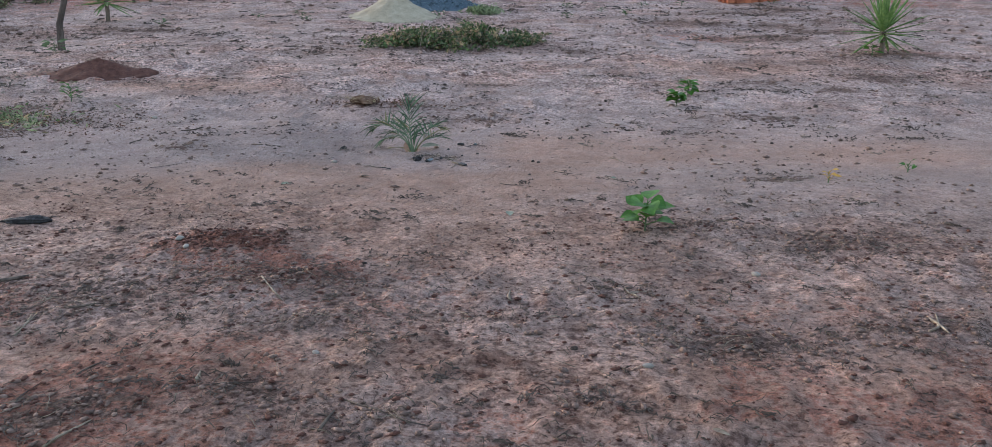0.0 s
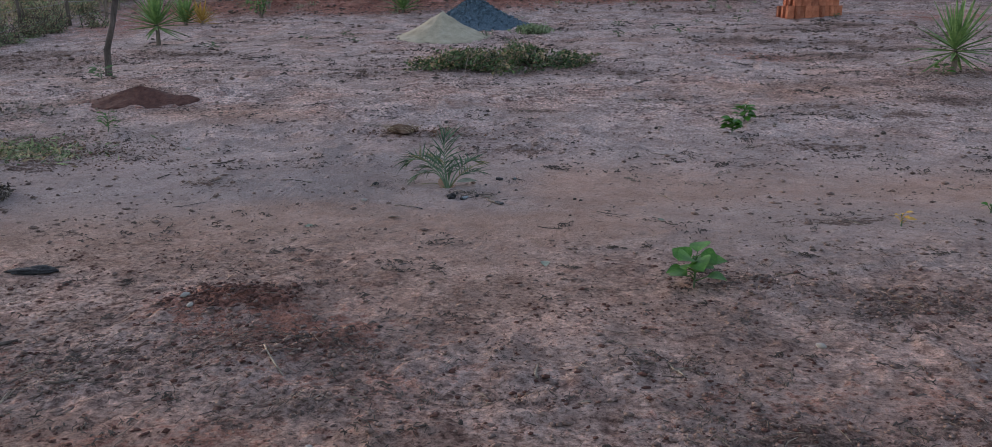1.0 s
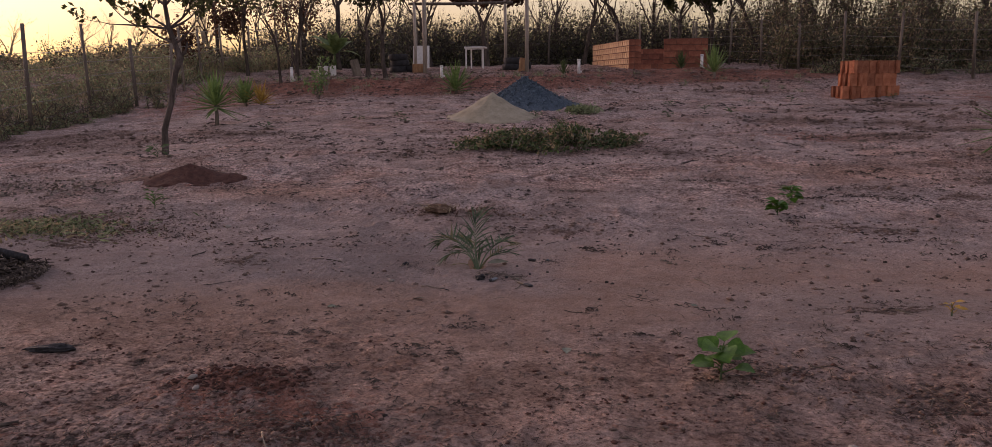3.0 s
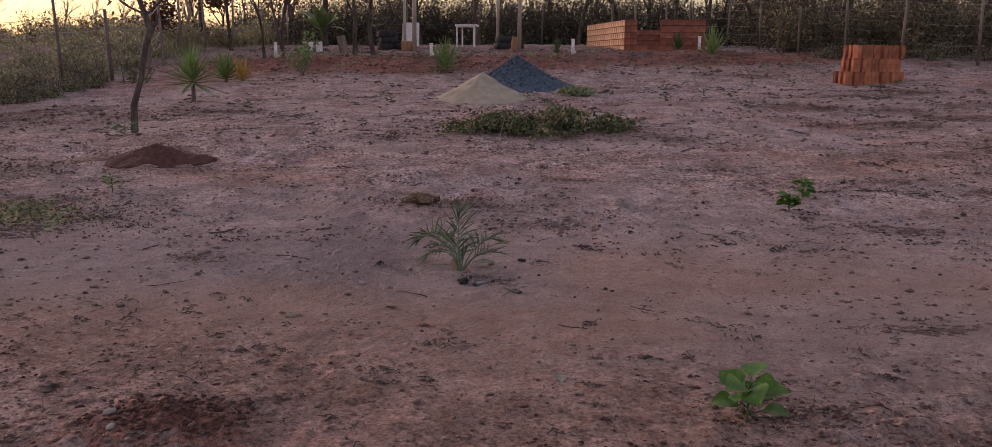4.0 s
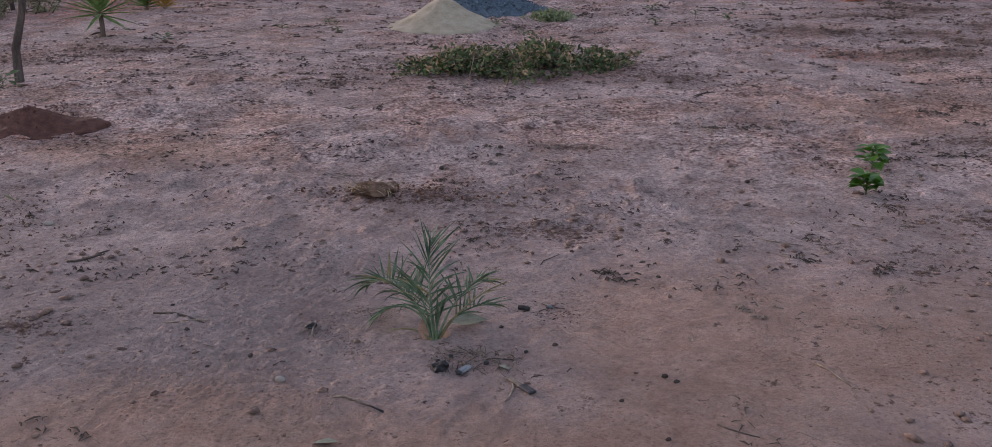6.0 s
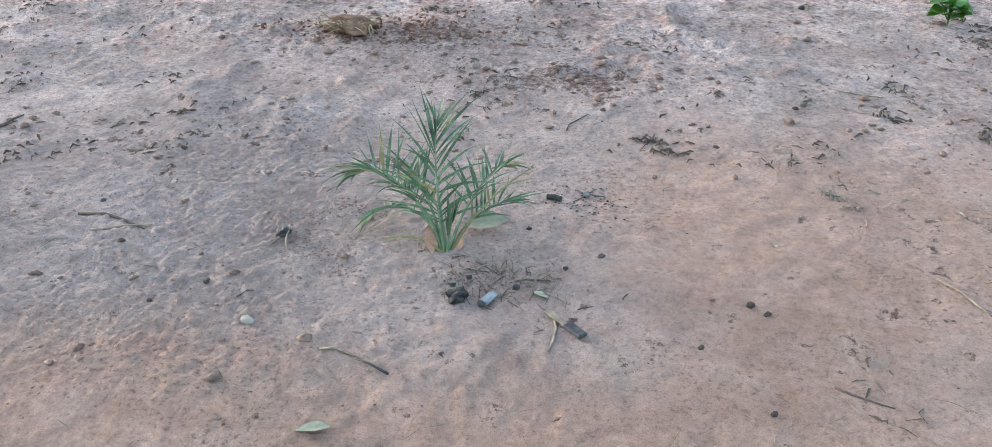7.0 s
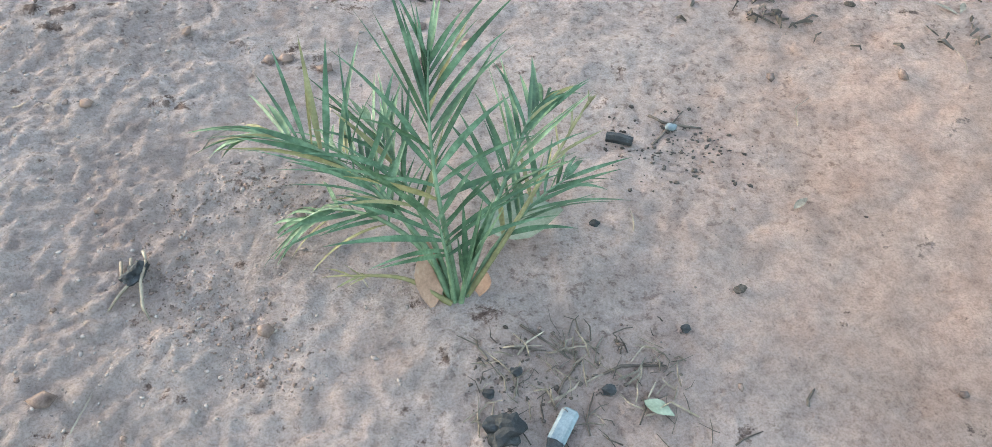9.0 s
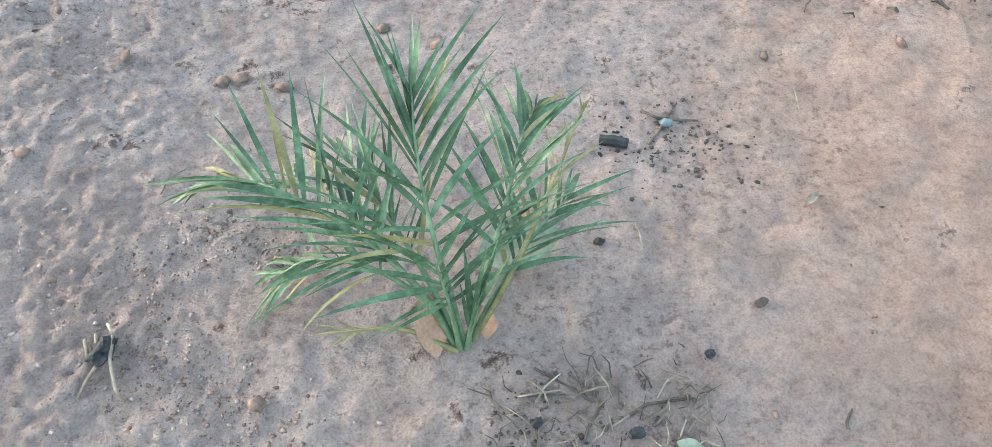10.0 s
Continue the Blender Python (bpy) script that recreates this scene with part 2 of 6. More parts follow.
M_GREYTWIG = surface("grey_leafless_brush", (0.045, 0.044, 0.037), (0.085, 0.083, 0.070), (0.15, 0.145, 0.125), 3, 0.8, 0.0, 0.002, 0.6, True, 0.3)
M_POST = surface("weathered_post", (0.09, 0.072, 0.06), (0.17, 0.14, 0.115), (0.27, 0.225, 0.185), 12, 0.85, 0.5, 0.012, 0.3, stretch=(1, 1, 0.15))
M_PALEWOOD = surface("pale_sawn_timber", (0.24, 0.20, 0.165), (0.36, 0.31, 0.26), (0.47, 0.41, 0.35), 10, 0.7, 0.3, 0.006, 0.15, stretch=(1, 1, 0.12))
M_WIRE = surface("dull_fence_wire", (0.16, 0.15, 0.14), (0.26, 0.25, 0.24), (0.36, 0.35, 0.33), 30, 0.5, 0.0, metal=0.4)
M_SAND = surface("pale_building_sand", (0.22, 0.188, 0.13), (0.30, 0.262, 0.185), (0.37, 0.328, 0.245), 5, 0.95, 0.35, 0.02)
M_GRAVEL = surface("blue_grey_crushed_stone", (0.045, 0.078, 0.11), (0.085, 0.135, 0.18), (0.165, 0.225, 0.275), 30, 0.8, 0.6, 0.01, 0.5, True)
M_BRICK = surface("fired_clay_block", (0.29, 0.095, 0.05), (0.40, 0.145, 0.078), (0.50, 0.215, 0.125), 9, 0.85, 0.3, 0.006, 0.38)
# Wall blocks in two colours: low sun painted in, then the shaded red.
M_BRICKSUNLIT = surface("sunlit_fired_clay", (0.43, 0.24, 0.13), (0.56, 0.345, 0.20), (0.66, 0.45, 0.29), 9, 0.85, 0.3, 0.006, 0.16)
M_WALLBRICK = surface("shaded_red_wall_block", (0.20, 0.065, 0.04), (0.28, 0.098, 0.06), (0.36, 0.145, 0.09), 9, 0.85, 0.3, 0.006, 0.25)
M_MORTAR = surface("dark_joint", (0.10, 0.042, 0.03), (0.15, 0.064, 0.046), (0.20, 0.095, 0.07), 12, 0.95, 0.4, 0.01)
M_PALM = surface("blue_green_palm_leaflet", (0.030, 0.057, 0.030), (0.065, 0.114, 0.060), (0.155, 0.228, 0.138), 14, 0.6, 0.15, 0.002, 0.5, True, 0.08, stretch=(1, 1, 1))
M_PALMSTEM = surface("pale_green_leaf_stalk", (0.06, 0.095, 0.05), (0.105, 0.152, 0.084), (0.165, 0.22, 0.132), 20, 0.5, 0.1, 0.002)
M_PALMDRY = surface("yellowed_palm_leaflet", (0.14, 0.125, 0.06), (0.22, 0.20, 0.095), (0.31, 0.28, 0.15), 20, 0.7, 0.1, 0.002, 0.4, True, 0.2)
M_DRYLEAF = surface("fallen_tan_leaf", (0.19, 0.108, 0.072), (0.27, 0.16, 0.108), (0.35, 0.225, 0.16), 25, 0.7, 0.2, 0.003, 0.2)
M_GREYLEAF = surface("fallen_grey_green_leaf", (0.12, 0.135, 0.09), (0.185, 0.205, 0.15), (0.26, 0.28, 0.215), 25, 0.7, 0.2, 0.003, 0.2)
M_SPROUT = surface("bright_green_broad_leaf", (0.026, 0.082, 0.010), (0.050, 0.140, 0.016), (0.095, 0.22, 0.032), 18, 0.5, 0.2, 0.004, 0.3, True, 0.3)
M_YUCCA = surface("sword_leaf_green", (0.07, 0.14, 0.045), (0.14, 0.235, 0.075), (0.26, 0.36, 0.14), 12, 0.5, 0.1, 0.002, 0.45, True, 0.2)
M_YELLOWLEAF = surface("yellow_orange_leaf", (0.30, 0.17, 0.035), (0.45, 0.28, 0.06), (0.52, 0.38, 0.13), 12, 0.6, 0.1, 0.002, 0.4, True, 0.3)
M_VINE = surface("creeping_weed_leaf", (0.03, 0.055, 0.022), (0.065, 0.11, 0.04), (0.14, 0.19, 0.085), 14, 0.65, 0.1, 0.002, 0.6, True, 0.25)
M_SCRUB = surface("dull_scrub_leaf", (0.07, 0.08, 0.042), (0.14, 0.15, 0.085), (0.24, 0.24, 0.145), 3, 0.8, 0.0, 0.002, 0.6, True, 0.45)
M_SCRUBDRY = surface("dry_scrub_leaf", (0.15, 0.115, 0.07), (0.28, 0.22, 0.14), (0.42, 0.34, 0.22), 3, 0.8, 0.0, 0.002, 0.6, True, 0.45)
M_TREELEAF = surface("savanna_tree_leaf", (0.035, 0.042, 0.018), (0.07, 0.08, 0.032), (0.13, 0.125, 0.05), 3, 0.7, 0.0, 0.002, 0.6, True, 0.35)
M_RUSTLEAF = surface("rust_brown_tree_leaf", (0.06, 0.03, 0.02), (0.11, 0.055, 0.035), (0.17, 0.09, 0.055), 3, 0.8, 0.0, 0.002, 0.5, True, 0.3)
M_WHITE = surface("white_paint", (0.55, 0.54, 0.51), (0.68, 0.67, 0.64), (0.78, 0.77, 0.74), 8, 0.6, 0.1, 0.003)
M_BLACK = surface("black_rubber", (0.012, 0.012, 0.013), (0.022, 0.022, 0.024), (0.04, 0.04, 0.042), 8, 0.7, 0.2, 0.006)
M_BOARD = surface("orange_raw_wood", (0.22, 0.11, 0.055), (0.34, 0.185, 0.095), (0.45, 0.27, 0.15), 12, 0.8, 0.3, 0.006, stretch=(1, 1, 0.2))
M_PEBBLE = surface("pale_pebble", (0.20, 0.18, 0.155), (0.27, 0.245, 0.215), (0.35, 0.32, 0.285), 30, 0.8, 0.3, 0.004, 0.15)
M_GREYSTONE = surface("blue_grey_stone", (0.10, 0.12, 0.135), (0.155, 0.18, 0.195), (0.22, 0.25, 0.265), 30, 0.7, 0.3, 0.004, 0.15)

# ---- mesh tools ----
UP = Vector((0, 0, 1))


class Shape:
    """Collects vertices, faces and material slots for one mesh."""

    def __init__(self):
        self.v, self.f, self.s = [], [], []

    def add(self, verts, faces, slot=0):
        n = len(self.v)
        self.v.extend(tuple(p) for p in verts)
        self.f.extend(tuple(i + n for i in f) for f in faces)
        self.s.extend([slot] * len(faces))
        return self

    def tube(self, path, radii, sides=6, slot=0, caps=True):
        path = [Vector(p) for p in path]
        n = len(self.v)
        ref = Vector((0.31, 0.23, 0.92))
        for i, p in enumerate(path):
            d = (path[min(i + 1, len(path) - 1)] - path[max(i - 1, 0)]).normalized()
            a = d.cross(ref)
            if a.length < 0.05:
                a = d.cross(Vector((1, 0, 0)))
            a.normalize()
            b = d.cross(a)
            for k in range(sides):
                w = 2 * math.pi * k / sides
                q = p + (a * math.cos(w) + b * math.sin(w)) * radii[i]
                self.v.append((q.x, q.y, q.z))
        for i in range(len(path) - 1):
            for k in range(sides):
                k2 = (k + 1) % sides
                self.f.append((n + i * sides + k, n + i * sides + k2, n + (i + 1) * sides + k2, n + (i + 1) * sides + k))
                self.s.append(slot)
        if caps:
            self.f.append(tuple(n + k for k in range(sides))[::-1])
            self.f.append(tuple(n + (len(path) - 1) * sides + k for k in range(sides)))
            self.s += [slot, slot]
        return self

    def blade(self, base, way, length, width, droop=0.0, side=None, segs=4, slot=0, keel=0.25):
        """A narrow pointed leaf with a keel along its middle, bending down."""
        base, way = Vector(base), Vector(way).normalized()
        sd = Vector(side) if side is not None else way.cross(UP)
        if sd.length < 0.02:
            sd = Vector((1, 0, 0))
        sd = sd.normalized()
        n = len(self.v)
        p, d = base.copy(), way.copy()
        for i in range(segs + 1):
            u = i / segs
            w = width * 0.5 * (min(1.0, 0.45 + 2.4 * u) if u < 0.3 else max(0.03, (1 - ((u - 0.3) / 0.7) ** 1.5) * 1.0))
            up = sd.cross(d).normalized()
            l, r, c = p - sd * w, p + sd * w, p - up * w * keel * 2
            self.v += [tuple(l), tuple(c), tuple(r)]
            d = (d + Vector((0, 0, -droop / segs))).normalized()
            p = p + d * (length / segs)
        for i in range(segs):
            a = n + i * 3
            self.f += [(a, a + 1, a + 4, a + 3), (a + 1, a + 2, a + 5, a + 4)]
            self.s += [slot, slot]
        return self

    def box(self, lo, hi, slot=0, bevel=0.0):
        x0, y0, z0 = lo
        x1, y1, z1 = hi
        if not bevel:
            vs = [(x, y, z) for z in (z0, z1) for y in (y0, y1) for x in (x0, x1)]
            return self.add(vs, [(0, 2, 3, 1), (4, 5, 7, 6), (0, 1, 5, 4), (2, 6, 7, 3), (0, 4, 6, 2), (1, 3, 7, 5)], slot)
        bm = bmesh.new()
        bmesh.ops.create_cube(bm, size=1.0)
        for v in bm.verts:
            v.co = Vector(((x0 + x1) / 2 + v.co.x * (x1 - x0), (y0 + y1) / 2 + v.co.y * (y1 - y0), (z0 + z1) / 2 + v.co.z * (z1 - z0)))
        bmesh.ops.bevel(bm, geom=bm.edges[:], offset=bevel, segments=1, affect="EDGES")
        bm.verts.index_update()
        self.add([v.co for v in bm.verts], [[v.index for v in f.verts] for f in bm.faces], slot)
        bm.free()
        return self

    def lump(self, centre, radii, seed=0, rough=0.3, sub=1, slot=0, turn=0.0):
        bm = bmesh.new()
        bmesh.ops.create_icosphere(bm, subdivisions=sub, radius=1.0)
        r = Euler((0, 0, turn)).to_matrix()
        off = Vector((seed * 3.7, seed * 1.3, seed * 2.1))
        for v in bm.verts:
            k = 1 + rough * noise.noise(v.co * 1.7 + off)
            v.co = Vector(centre) + r @ Vector((v.co.x * radii[0] * k, v.co.y * radii[1] * k, v.co.z * radii[2] * k))
        bm.verts.index_update()
        self.add([v.co for v in bm.verts], [[v.index for v in f.verts] for f in bm.faces], slot)
        bm.free()
        return self

    def mesh(self, name, *materials, smooth=False):
        me = bpy.data.meshes.new(name)
        me.from_pydata(self.v, [], self.f)
        for m in materials:
            me.materials.append(m)
        if len(materials) > 1:
            me.polygons.foreach_set("material_index", self.s)
        if smooth:
            me.polygons.foreach_set("use_smooth", [True] * len(self.f))
        me.update()
        return me


def thing(name, label, category, group="", kind="", at=None, data=None):
    ob = tagged(new(name, data), label, category, group, kind)
    if at is not None:
        ob.matrix_world = at if isinstance(at, Matrix) else Matrix.Translation(at)
    return ob


def part(name, shape, material, parent, label="", smooth=False):
    """One mesh object under a thing or under one of its parts, in the thing's own axes."""
    mats = material if isinstance(material, (list, tuple)) else [material]
    me = shape if isinstance(shape, bpy.types.Mesh) else shape.mesh(name, *mats, smooth=smooth)
    ob = new(name, me)
    ob.parent = parent
    return tagged(ob, label)


def rnd(a, b):
    return random.uniform(a, b)


# ---- lie of the land ----
LAND_Y = [-60, 0, 8, 9.1, 10.5, 12, 14, 17, 20, 22, 24, 27, 30, 35, 60, 400]
LAND_Z = [0.0, 0.045, 0.05, 0.10, 0.20, 0.28, 0.36, 0.55, 0.80, 0.98, 1.2, 1.62, 1.85, 2.0, 2.2, 3.0]
TABLE = np.random.RandomState(5).rand(256, 256)


def grain(x, y, scale, seed=0):
    """Smooth random heights between -1 and 1, with features 1/scale metres wide."""
    x, y = np.asarray(x) * scale + seed * 17.3, np.asarray(y) * scale + seed * 9.1
    xi, yi = np.floor(x).astype(int), np.floor(y).astype(int)
    fx, fy = x - xi, y - yi
    fx, fy = fx * fx * (3 - 2 * fx), fy * fy * (3 - 2 * fy)
    t = TABLE
    a, b = t[xi & 255, yi & 255], t[(xi + 1) & 255, yi & 255]
    c, d = t[xi & 255, (yi + 1) & 255], t[(xi + 1) & 255, (yi + 1) & 255]
    return ((a * (1 - fx) + b * fx) * (1 - fy) + (c * (1 - fx) + d * fx) * fy) * 2 - 1


def blob(x, y, cx, cy, rx, ry):
    return np.exp(-(((x - cx) / rx) ** 2 + ((y - cy) / ry) ** 2))


# low heaps and hollows: x, y, radius across, radius along, height
HEAPS = [(-1.36, 4.36, 0.34, 0.2, 0.045), (-0.66, 6.86, 0.22, 0.2, 0.02), (-1.3, 9.0, 0.75, 0.32, 0.06), (-2.4, 6.9, 0.3, 0.2, 0.025),
         (-1.1, 3.8, 0.5, 0.3, 0.02), (1.1, 4.75, 0.35, 0.2, 0.02), (-6.0, 24.6, 4.0, 1.0, 0.22), (-1.6, 25.2, 2.2, 0.9, 0.16), (2.6, 27.0, 1.6, 0.7, 0.15),
         (-5.0, 7.6, 0.9, 0.9, 0.05), (4.6, 18.2, 1.6, 0.8, 0.06)]


def land(x, y, fine=True):
    x, y = np.asarray(x, float), np.asarray(y, float)
    z = np.interp(y, LAND_Y, LAND_Z)
    for cx, cy, rx, ry, h in HEAPS:
        z = z + h * blob(x, y, cx, cy, rx, ry)
    z = z + 0.018 * grain(x, y, 0.7, 1) + 0.03 * grain(x, y, 0.17, 2) * np.clip((y - 8) / 8, 0, 1)
    if fine:
        near = np.clip((14 - y) / 5, 0.25, 1)
        lumpy = 0.24 + 0.16 * blob(x, y, -1.45, 6.9, 0.55, 0.8) + 0.5 * blob(x, y, -1.4, 4.3, 0.5, 0.35) + 0.35 * np.clip(grain(x, y, 0.9, 8), 0, 1)
        z = z + 0.022 * grain(x, y, 1.7, 9) * np.clip((y - 7.5) / 4, 0, 1)
        crumbly = 1.1 * blob(x, y, -1.5, 6.9, 0.6, 0.95) + 0.8 * blob(x, y, -1.3, 4.3, 0.45, 0.3) + 0.65 * np.clip((5.6 - y) / 1.2, 0, 1)
        z = z + crumbly * (0.005 * np.abs(grain(x, y, 24, 15)) + 0.005 * np.abs(grain(x, y, 46, 16)))
        edge = x + 0.12 * grain(x, y, 2.5, 41) + 0.05 * grain(x, y, 7, 42)
        broken = np.clip((-0.98 - edge) / 0.3, 0, 1) * np.clip((y - 6.1) / 0.4, 0, 1) * np.clip((8.3 - y) / 0.5, 0, 1) + 0.35 * blob(x, y, -0.15, 6.9, 0.16, 0.35) + 0.3 * blob(x, y, -0.45, 6.55, 0.35, 0.14)
        z = z + 0.62 * broken * (0.003 * grain(x, y, 9, 43) + 0.007 * np.clip(grain(x, y, 28, 44) - 0.1, 0, 1) ** 0.6 + 0.011 * np.clip(grain(x, y, 52, 45) - 0.05, 0, 1) ** 0.6 + 0.005 * grain(x, y, 80, 46))
        past = np.clip((y - 7.4) / 1.6, 0, 1) + 0.4 * np.clip((5.9 - y) / 0.8, 0, 1) + 0.12
        trod = 0.25 + 0.75 * np.clip(0.45 + 0.9 * grain(x, y, 0.75, 33) + 0.4 * grain(x, y, 2.1, 36), 0, 1)
        mounds = np.clip(0.7 * grain(x, y, 7.0, 31) + 0.5 * grain(x, y, 15.0, 32) - 0.22, 0, 1) + 0.7 * np.clip(grain(x, y, 4.2, 37) - 0.3, 0, 1)
        z = z + past * trod * (0.062 * mounds + 0.010 * grain(x, y, 3.1, 34) + 0.007 * grain(x, y, 26, 38))
        z = z + near * lumpy * (0.008 * grain(x, y, 4.5, 3) + 0.006 * grain(x, y, 11, 4) + 0.007 * grain(x, y, 23, 6) + 0.004 * grain(x, y, 40, 7) + 0.0028 * grain(x, y, 75, 8))
    return z


def on(x, y, dz=0.0):
    return Vector((x, y, float(land(x, y)) + dz))

# ---- ground: one sheet to the horizon, finely worked where the walk passes ----


def steps(lo, hi, fine, reach, ahead, growth, finest=None):
    """Even steps from lo to hi, then widening ones: slowly up to ahead, fast beyond."""
    mid = list(np.arange(lo, hi, fine))
    if finest:
        a, b, s = finest
        mid = [v for v in mid if v < a] + list(np.arange(a, b, s)) + [v for v in mid if v > b]

    def widen(v, sign, limit):
        s, out = fine, []
        while abs(v) < reach:
            s *= growth if sign * v < limit else 1.25
            v += sign * s
            out.append(v)
        return out
    return np.array(widen(mid[0], -1, ahead[0])[::-1] + mid + widen(mid[-1], 1, ahead[1]))


gx = steps(-2.8, 2.4, 0.018, 900.0, (13.0, 13.0), 1.026, (-1.9, -0.2, 0.0065))
gy = steps(2.2, 8.6, 0.018, 900.0, (-2.2, 31.0), 1.0105, (6.2, 7.7, 0.0065))
X, Y = np.meshgrid(gx, gy)
Z = land(X, Y)
nx, ny = len(gx), len(gy)
verts = np.stack([X.ravel(), Y.ravel(), Z.ravel()], 1)
i = np.arange(nx * ny).reshape(ny, nx)
faces = np.stack([i[:-1, :-1].ravel(), i[:-1, 1:].ravel(), i[1:, 1:].ravel(), i[1:, :-1].ravel()], 1)
me = bpy.data.meshes.new("ground")
me.vertices.add(len(verts))
me.vertices.foreach_set("co", verts.ravel().astype(np.float32))
me.loops.add(faces.size)
me.polygons.add(len(faces))
me.polygons.foreach_set("loop_start", np.arange(0, faces.size, 4))
me.loops.foreach_set("vertex_index", faces.ravel().astype(np.int32))
me.polygons.foreach_set("use_smooth", np.ones(len(faces), bool))
me.update(calc_edges=True)
me.materials.append(M_GROUND)

# soil kinds: red subsoil, orange clay, dark litter
LITTER = [(-1.05, 3.8, 0.5, 0.22), (-1.75, 3.5, 0.4, 0.22), (-0.84, 3.3, 0.3, 0.12), (-0.8, 2.67, 0.22, 0.12), (-0.38, 2.52, 0.25, 0.1), (-1.4, 2.5, 0.3, 0.2),
          (1.05, 4.75, 0.3, 0.14), (1.8, 4.4, 0.3, 0.2), (0.6, 3.7, 0.2, 0.1), (-0.04, 3.37, 0.2, 0.1), (0.31, 2.63, 0.16, 0.08), (1.74, 3.28, 0.3, 0.14),
          (-2.44, 6.85, 0.3, 0.14), (-1.25, 8.98, 0.75, 0.26), (1.95, 6.0, 0.4, 0.16), (-2.9, 13.4, 0.6, 0.3), (0.0, 10.4, 0.35, 0.16), (3.1, 10.6, 0.35, 0.2),
          (1.4, 13.8, 0.45, 0.3), (3.5, 17.4, 0.9, 0.6), (4.9, 19.3, 1.2, 0.5), (5.4, 17.4, 0.9, 0.5), (3.2, 23.0, 0.8, 0.4), 
          (-5.2, 8.6, 1.1, 0.7), (-6.5, 10.3, 0.8, 0.4), (-4.4, 7.6, 0.6, 0.4), (6.3, 13.6, 0.9, 0.5),
          (4.3, 12.4, 0.7, 0.3), (-9.5, 15.0, 2.0, 1.6), (4.0, 10.2, 0.4, 0.2), (-0.75, 14.4, 1.5, 0.9),
          (-2.3, 3.2, 0.4, 0.3), (0.9, 3.1, 0.5, 0.2), (-0.1, 8.4, 0.6, 0.2), (2.7, 8.6, 0.6, 0.25), (6.5, 20.5, 1.5, 0.7), (-6.5, 16.0, 1.0, 0.5), (4.6, 15.6, 0.9, 0.5), (6.2, 16.6, 0.8, 0.35), (7.5, 18.5, 1.2, 0.6), (4.6, 11.0, 0.8, 0.5)]
RED = [(-1.36, 4.36, 0.36, 0.2), (-5.0, 10.9, 1.1, 0.6), (-1.6, 2.4, 0.5, 0.3), (-6.0, 24.4, 5.0, 1.6), (-1.0, 25.5, 4.0, 1.5), (4.5, 27.0, 4.0, 1.6),
       (6.3, 13.8, 1.1, 0.6), (3.8, 15.5, 1.5, 0.8), (-1.0, 3.9, 0.6, 0.35), (-2.2, 3.4, 0.5, 0.3), (9.5, 22.0, 3.0, 1.6), (-10.0, 21.0, 2.0, 3.0)]
CLAY = [(-2.4, 5.4, 2.2, 0.7), (0.35, 7.0, 0.45, 0.9), (1.1, 7.0, 0.9, 0.8), (-0.5, 5.85, 1.3, 0.35), (-0.4, 4.6, 1.2, 0.5), (-3.6, 10.2, 1.2, 0.4), (3.0, 11.8, 1.4, 0.7),
        (-0.9, 2.9, 1.0, 0.25), (0.9, 2.7, 0.8, 0.3), (-1.6, 6.2, 0.5, 0.3), (3.0, 7.0, 1.0, 0.6)]
flat = lambda rows: np.clip(sum(blob(X, Y, *r) for r in rows), 0, 1)
wide = 0.5 + 0.5 * grain(X, Y, 0.45, 11)
soft = 0.5 + 0.5 * grain(X, Y, 1.3, 12)
spots = 0.5 + 0.5 * grain(X, Y, 2.3, 13)
front = np.clip((5.2 - Y) / 2.5, 0, 1)
YB = Y + 0.9 * grain(X, Y, 0.45, 21) + 0.4 * grain(X, Y, 1.3, 22)
bank = blob(X, YB, -6.0, 24.3, 5.2, 1.3) + blob(X, YB, 0.2, 26.2, 3.2, 1.2) + 0.6 * blob(X, Y, 6.0, 26.6, 3.5, 1.0) + 0.9 * blob(X, Y, -5.0, 29.5, 10.0, 4.0)
soil = np.zeros((ny, nx, 4), np.float32)
soil[..., 0] = np.clip(0.50 * flat(RED) * (1 - 0.4 * front) + 0.42 * spots * front + 0.16 * front + 0.10 * wide + 0.12 * spots * np.clip((Y - 9) / 5, 0, 1) + 0.42 * bank, 0, 1)
soil[..., 1] = np.clip(0.68 * flat(CLAY) + 0.26 * wide + 0.12 * soft + 0.25 * np.clip((6.2 - Y) / 2.0, 0, 1), 0, 1)
soil[..., 2] = np.clip(0.50 * flat(LITTER) * (0.55 + 0.6 * spots) * (1 - 0.4 * front) + 0.13 - 0.07 * blob(X, Y, -0.6, 6.9, 1.2, 1.0) + 0.2 * np.clip(spots * soft * 2 - 0.5, 0, 1) + 0.05 * front, 0, 1)
far = np.clip((np.hypot(X, Y - 10) - 22) / 20, 0, 1)
soil[..., 2] = np.clip(soil[..., 2] + 0.3 * np.clip((Y - 23.5) / 3, 0, 1) * soft + 0.4 * far + 0.09 * np.clip((Y - 9) / 8, 0, 1) * (0.4 + 0.6 * wide), 0, 1)
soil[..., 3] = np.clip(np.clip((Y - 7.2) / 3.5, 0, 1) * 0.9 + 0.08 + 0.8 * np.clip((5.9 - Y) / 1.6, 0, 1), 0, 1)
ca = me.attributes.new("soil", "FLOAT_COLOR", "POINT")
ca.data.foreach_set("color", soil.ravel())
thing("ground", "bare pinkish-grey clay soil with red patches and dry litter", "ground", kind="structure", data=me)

# ---- growing things ----


